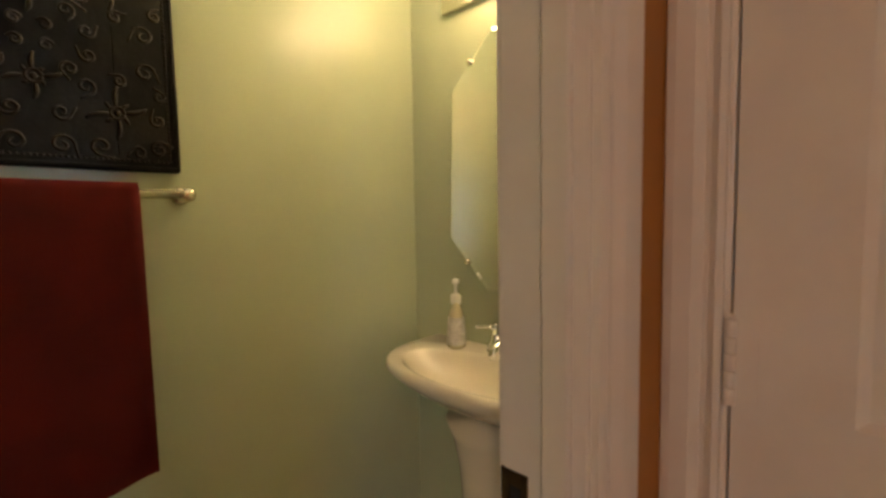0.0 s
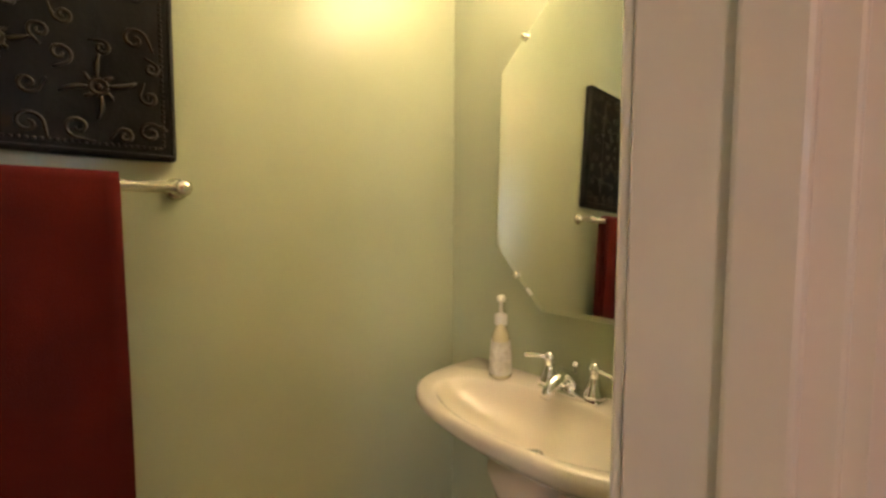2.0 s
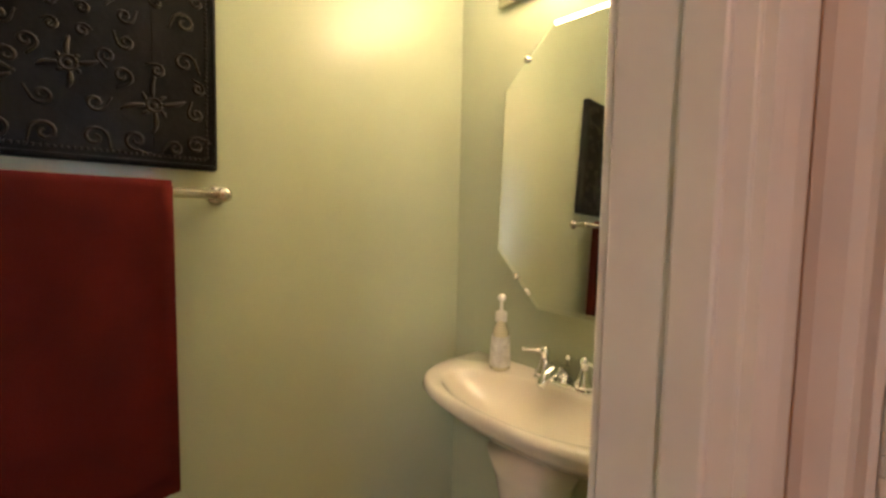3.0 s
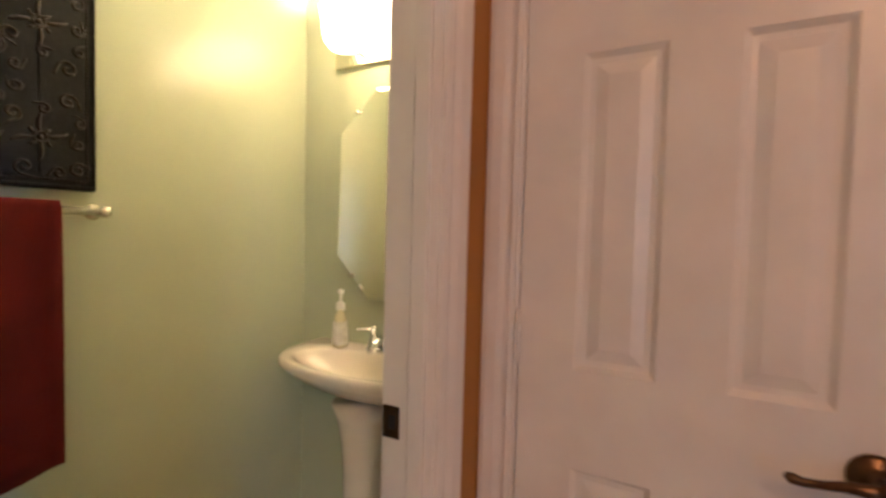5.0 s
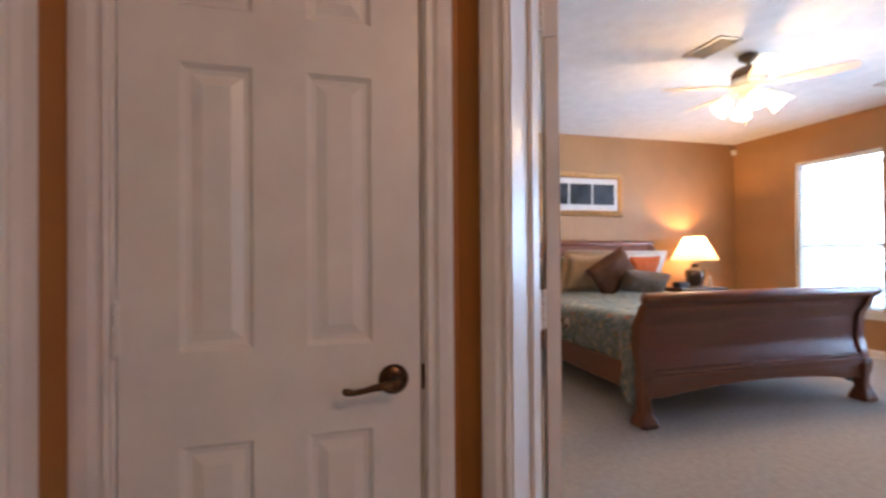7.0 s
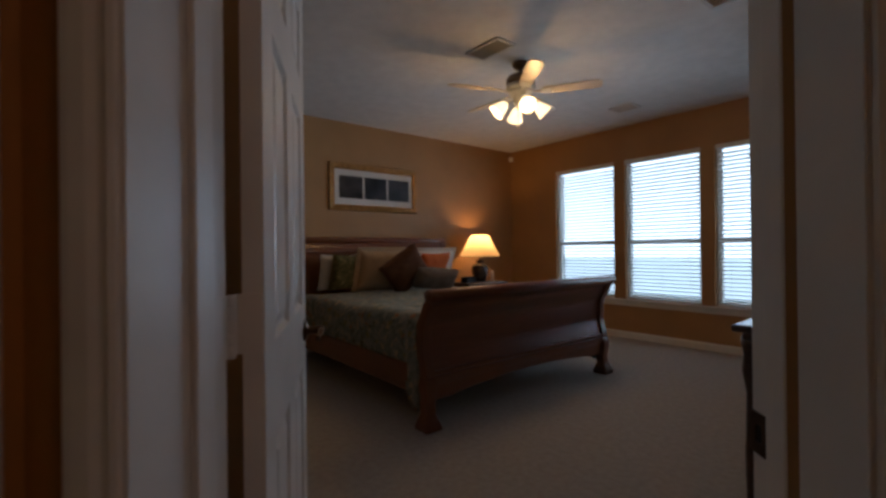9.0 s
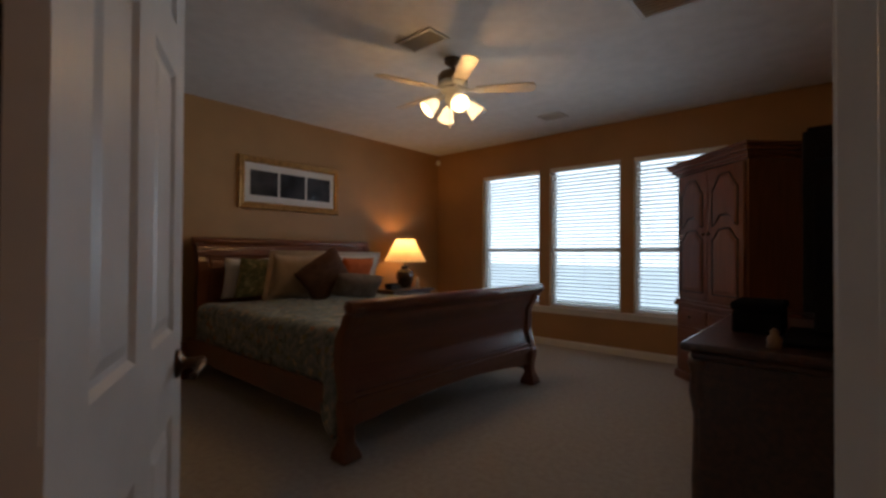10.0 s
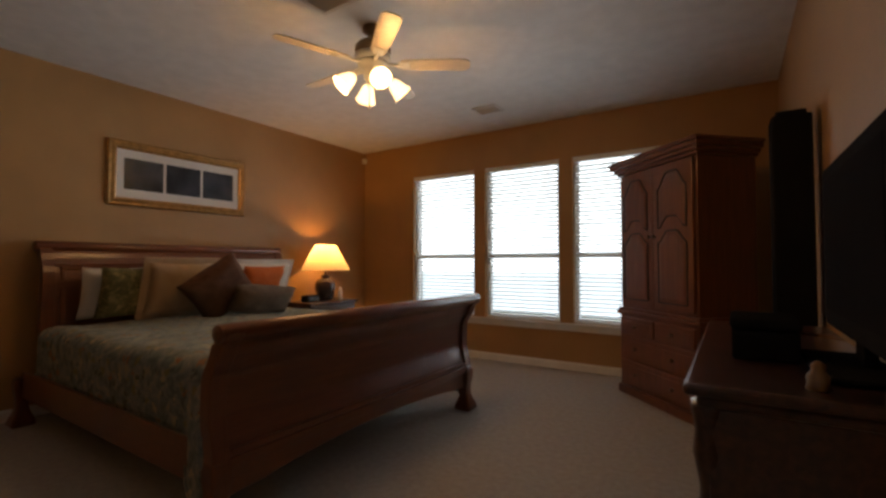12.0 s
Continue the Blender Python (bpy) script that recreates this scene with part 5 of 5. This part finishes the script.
abox("plinth", -0.02, AW + 0.02, -0.02, AD, 0.0, 0.075, bev=0.012)
abox("lower_body", 0.0, AW, 0.0, AD, 0.075, 0.70)
abox("waist_moulding", -0.025, AW + 0.025, -0.025, AD, 0.70, 0.735, bev=0.012)
abox("waist_moulding", -0.012, AW + 0.012, -0.012, AD, 0.735, 0.76, bev=0.008)
abox("upper_body", 0.015, AW - 0.015, 0.015, AD, 0.76, 1.93)
for z0, z1, o in ((1.93, 1.955, 0.015), (1.955, 1.985, 0.035), (1.985, 2.02, 0.06), (2.02, 2.05, 0.075)):
    abox("cornice", -o, AW + o, -o, AD, z0, z1, bev=0.010)
for z0, z1, cols in ((0.10, 0.30, ((0.03, 0.90),)), (0.32, 0.515, ((0.03, 0.90),)), (0.535, 0.68, ((0.03, 0.455), (0.475, 0.90)))):
    for x0, x1 in cols:
        d = abox("drawer", x0, x1, -0.016, 0.004, z0, z1, bev=0.008)
        abox("drawer_panel", x0 + 0.035, x1 - 0.035, -0.021, -0.015, z0 + 0.035, z1 - 0.035, bev=0.004, parent=d)
        for kx in ((x0 + x1) / 2 - 0.22, (x0 + x1) / 2 + 0.22) if x1 - x0 > 0.6 else ((x0 + x1) / 2,):
            bm = bmesh.new()
            lathe(bm, ((0.008, 0), (0.006, 0.010), (0.015, 0.018), (0.012, 0.026), (0.003, 0.029)), 12, AR @ pose(kx, -0.021, (z0 + z1) / 2, 90, 0, 0))
            part("knob", bm, M_BRONZE, d, smooth=True)


def arch_loop(x0, x1, z0, z1, low, high, n=18):
    """Closed outline: straight sides, ogee arch on top and, if low is set, the same curve below."""
    pts = []
    for i in range(n + 1):
        u = i / n
        b = 0.5 - 0.5 * math.cos(math.pi * min(1, max(0, (0.5 - abs(u - 0.5)) / 0.36)))
        pts.append((x0 + (x1 - x0) * u, z1 - high + high * b))
    for i in range(n, -1, -1):
        u = i / n
        b = 0.5 - 0.5 * math.cos(math.pi * min(1, max(0, (0.5 - abs(u - 0.5)) / 0.36)))
        pts.append((x0 + (x1 - x0) * u, z0 + low * b))
    return pts


for x0, x1, ksg in ((0.035, 0.462, 1), (0.468, 0.895, -1)):
    d = abox("door", x0, x1, -0.010, 0.016, 0.785, 1.915, bev=0.006)
    for z0, z1, low, high in ((1.42, 1.855, 0.09, 0.12), (0.84, 1.40, 0.0, 0.09)):
        lp = arch_loop(x0 + 0.06, x1 - 0.06, z0, z1, low, high)
        # near-black bead along the panel outline
        bm = bmesh.new()
        ring = [AR @ Vector((x, -0.011, z)) for x, z in lp]
        tube(bm, ring + ring[:1], 0.0065, 6)
        part("groove_moulding", bm, M_GROOVE, d, "near-black moulding round the door panel", smooth=True)
        bm = bmesh.new()
        cx, cz = (x0 + x1) / 2, (z0 + z1) / 2
        lo = [bm.verts.new(AR @ Vector((cx + (x - cx) * 0.93, -0.0105, cz + (z - cz) * 0.95))) for x, z in lp]
        hi = [bm.verts.new(AR @ Vector((cx + (x - cx) * 0.80, -0.017, cz + (z - cz) * 0.87))) for x, z in lp]
        n = len(lp)
        for k in range(n):
            bm.faces.new((lo[k], lo[(k + 1) % n], hi[(k + 1) % n], hi[k]))
        bm.faces.new(hi)
        part("raised_panel", bm, M_ARM, d)
    bm = bmesh.new()
    kx = x1 - 0.03 if ksg > 0 else x0 + 0.03
    lathe(bm, ((0.008, 0), (0.006, 0.012), (0.016, 0.02), (0.013, 0.028), (0.003, 0.031)), 12, AR @ pose(kx, -0.010, 1.36, 90, 0, 0))
    part("knob", bm, M_BRONZE, d, smooth=True)

# ---------------------------------------------------------------- dresser with mirror and things on it
DX0, DX1, DY0, DY1, DZ = XW + 0.012, 0.778, -3.18, -1.88, 0.878
dr = empty("dresser", ((DX0 + DX1) / 2, (DY0 + DY1) / 2, 0), "dark polished wood dresser with bowed drawers", "dresser")


def dbox(name, x0, x1, y0, y1, z0, z1, bev=0.006, parent=None, mat=None):
    bm = bmesh.new()
    box(bm, x0, x1, y0, y1, z0, z1)
    return part(name, bm, mat or M_DRESSER, parent or dr, bevel=bev)


dbox("body", DX0, DX1 - 0.03, DY0 + 0.02, DY1 - 0.025, 0.09, DZ - 0.06)
dbox("top", DX0, DX1 + 0.02, DY0 - 0.02, DY1 + 0.02, DZ - 0.028, DZ, 0.010)
dbox("top_moulding", DX0, DX1 - 0.005, DY0 + 0.0, DY1 - 0.008, DZ - 0.06, DZ - 0.028, 0.012)
dbox("plinth", DX0, DX1 - 0.01, DY0 + 0.005, DY1 - 0.01, 0.0, 0.09, 0.012)
for y in (DY0 + 0.03, DY1 - 0.055):
    bm = bmesh.new()
    lathe(bm, ((0.030, 0.09), (0.034, 0.13), (0.024, 0.17), (0.028, 0.40), (0.022, 0.62), (0.036, 0.70), (0.030, 0.76), (0.038, 0.80), (0.038, 0.825)), 16, pose(DX1 - 0.03, y, 0))
    part("corner_post", bm, M_DRESSER, dr, smooth=True)
for r in range(3):
    for c in range(3):
        w = (DY1 - DY0 - 0.18) / 3
        y0 = DY0 + 0.09 + c * w
        z0 = 0.12 + r * 0.235
        d = dbox("drawer", DX1 - 0.032, DX1 - 0.012, y0 + 0.008, y0 + w - 0.008, z0, z0 + 0.215, 0.010)
        bm = bmesh.new()
        yc, zc = y0 + w / 2, z0 + 0.11
        tube(bm, [(DX1 - 0.012, yc - 0.045, zc + 0.01), (DX1 + 0.012, yc - 0.04, zc), (DX1 + 0.014, yc, zc - 0.012), (DX1 + 0.012, yc + 0.04, zc), (DX1 - 0.012, yc + 0.045, zc + 0.01)], 0.004, 8)
        part("pull", bm, M_BRONZE, d, smooth=True)

tv = empty("television", (XW + 0.12, -2.22, DZ), "black flat-screen television standing on the dresser", "television")
bm = bmesh.new()
box(bm, XW + 0.02, XW + 0.19, -2.42, -2.02, DZ + 0.001, DZ + 0.018)
part("stand_base", bm, M_BLACK, tv, bevel=0.008)
bm = bmesh.new()
box(bm, XW + 0.055, XW + 0.085, -2.26, -2.18, DZ + 0.018, DZ + 0.12)
part("stand_neck", bm, M_BLACK, tv, bevel=0.004)
bm = bmesh.new()
poly = []
for cy, cz, a0 in ((-1.86, DZ + 0.11, -90), (-1.86, 1.43, 0), (-2.58, 1.43, 90), (-2.58, DZ + 0.11, 180)):
    for i in range(5):
        a = radians(a0 + 22.5 * i)
        poly.append((cy + 0.03 * math.cos(a), cz + 0.03 * math.sin(a)))
prism(bm, poly, 0.06, Matrix(((0, 0, 1, XW + 0.04), (1, 0, 0, 0), (0, 1, 0, 0), (0, 0, 0, 1))))
part("case", bm, M_BLACK, tv, bevel=0.006)
bm = bmesh.new()
box(bm, XW + 0.0995, XW + 0.1015, -2.56, -1.88, DZ + 0.13, 1.42)
part("screen", bm, material("dark_screen", (0.016, 0.015, 0.016), 0.6, var=0.0, spec=0.0), tv)


def framed(name, axis_at, y0, y1, z0, z1, face, mats, label):
    """A framed picture on a wall of constant x, facing +x (face 1) or -x (face -1)."""
    root = empty(name, (axis_at, (y0 + y1) / 2, z0), label, "picture")
    def slab_x(nm, d0, d1, ya, yb, za, zb, mat, bev=0.0):
        bm = bmesh.new()
        lo_x, hi_x = sorted((axis_at + face * d0, axis_at + face * d1))
        box(bm, lo_x, hi_x, ya, yb, za, zb)
        part(nm, bm, mat, root, bevel=bev)
    w = 0.07
    slab_x("frame_rail", 0.002, 0.032, y0, y1, z0, z0 + w, mats[0], 0.010)
    slab_x("frame_rail", 0.002, 0.032, y0, y1, z1 - w, z1, mats[0], 0.010)
    slab_x("frame_rail", 0.002, 0.031, y0, y0 + w, z0 + w, z1 - w, mats[0], 0.010)
    slab_x("frame_rail", 0.002, 0.031, y1 - w, y1, z0 + w, z1 - w, mats[0], 0.010)
    slab_x("mat_board", 0.002, 0.014, y0 + w - 0.004, y1 - w + 0.004, z0 + w - 0.004, z1 - w + 0.004, mats[1])
    if len(mats) > 2:
        zm = z0 + (z1 - z0) * 0.5
        slab_x("print", 0.014, 0.017, y0 + w + 0.04, y1 - w - 0.04, z0 + w + 0.05, z1 - w - 0.05, mats[2])
    return root


framed("framed_picture", XW, -1.76, -0.98, 1.44, 2.10, 1, (M_GOLD, M_MAT, M_PHOTO), "large gold-framed picture near the bedroom door")
glass = empty("narrow_wall_mirror", (1.93, -0.325, 0.98), "narrow dark-framed mirror on the wall behind the door", "mirror")
for ya, yb, za, zb in ((-0.385, -0.365, 0.97, 1.78), (-0.285, -0.265, 0.97, 1.78), (-0.365, -0.285, 0.97, 0.99), (-0.365, -0.285, 1.76, 1.78)):
    bm = bmesh.new()
    box(bm, 1.908, 1.928, ya, yb, za, zb)
    part("frame_rail", bm, M_IRON, glass, bevel=0.004)
bm = bmesh.new()
box(bm, 1.918, 1.928, -0.365, -0.285, 0.99, 1.76)
part("mirror_plate", bm, M_SMOKED, glass)

stop = empty("iron_door_stop", (1.98, -0.64, 0), "small black wrought-iron scroll door stop on the carpet", "door stop")
for sg in (-1, 1):
    pts = []
    for i in range(22):
        a = i / 21 * 3.0 * math.pi
        r = 0.012 + 0.030 * i / 21
        pts.append((1.98 + sg * (0.045 - r * math.cos(a) * 0.9), -0.64, 0.052 + r * math.sin(a)))
    bm = bmesh.new()
    tube(bm, pts, 0.006, 8)
    part("scroll", bm, M_IRON, stop, smooth=True)
bm = bmesh.new()
box(bm, 1.90, 2.06, -0.665, -0.615, 0.001, 0.010)
part("base", bm, M_IRON, stop, bevel=0.003)

sp = empty("tower_speaker", (0.44, -3.40, 0), "tall slim black tower speaker beside the armoire", "speaker")
bm = bmesh.new()
box(bm, 0.35, 0.55, -3.50, -3.30, 0.0, 0.03)
part("foot", bm, M_BLACK, sp, bevel=0.006)
bm = bmesh.new()
box(bm, 0.37, 0.53, -3.48, -3.32, 0.03, 1.86)
part("cabinet", bm, M_BLACK, sp, bevel=0.012)
bm = bmesh.new()
box(bm, 0.39, 0.51, -3.46, -3.34, 1.8605, 1.885)
part("top_cap", bm, M_BLACK, sp, bevel=0.008)

bx = empty("jewellery_box", (0.62, -2.35, DZ), "black lidded box on the dresser", "box")
bm = bmesh.new()
box(bm, 0.54, 0.70, -2.47, -2.23, DZ + 0.001, DZ + 0.085)
part("body", bm, M_BLACK, bx, bevel=0.008)
bm = bmesh.new()
box(bm, 0.535, 0.705, -2.475, -2.225, DZ + 0.087, DZ + 0.12)
part("lid", bm, M_BLACK, bx, bevel=0.012)
fg = empty("ceramic_figurine", (0.54, -1.95, DZ), "small cream and brown ceramic figurine on the dresser", "figurine")
bm = bmesh.new()
lathe(bm, ((0.035, DZ), (0.042, DZ + 0.008), (0.034, DZ + 0.03), (0.040, DZ + 0.055), (0.022, DZ + 0.08), (0.026, DZ + 0.10), (0.008, DZ + 0.118)), 16, pose(0.54, -1.95, DZ * 0.45) @ Matrix.Scale(0.55, 4), 1.0, 0.75)
part("body", bm, M_CERAM, fg, smooth=True)
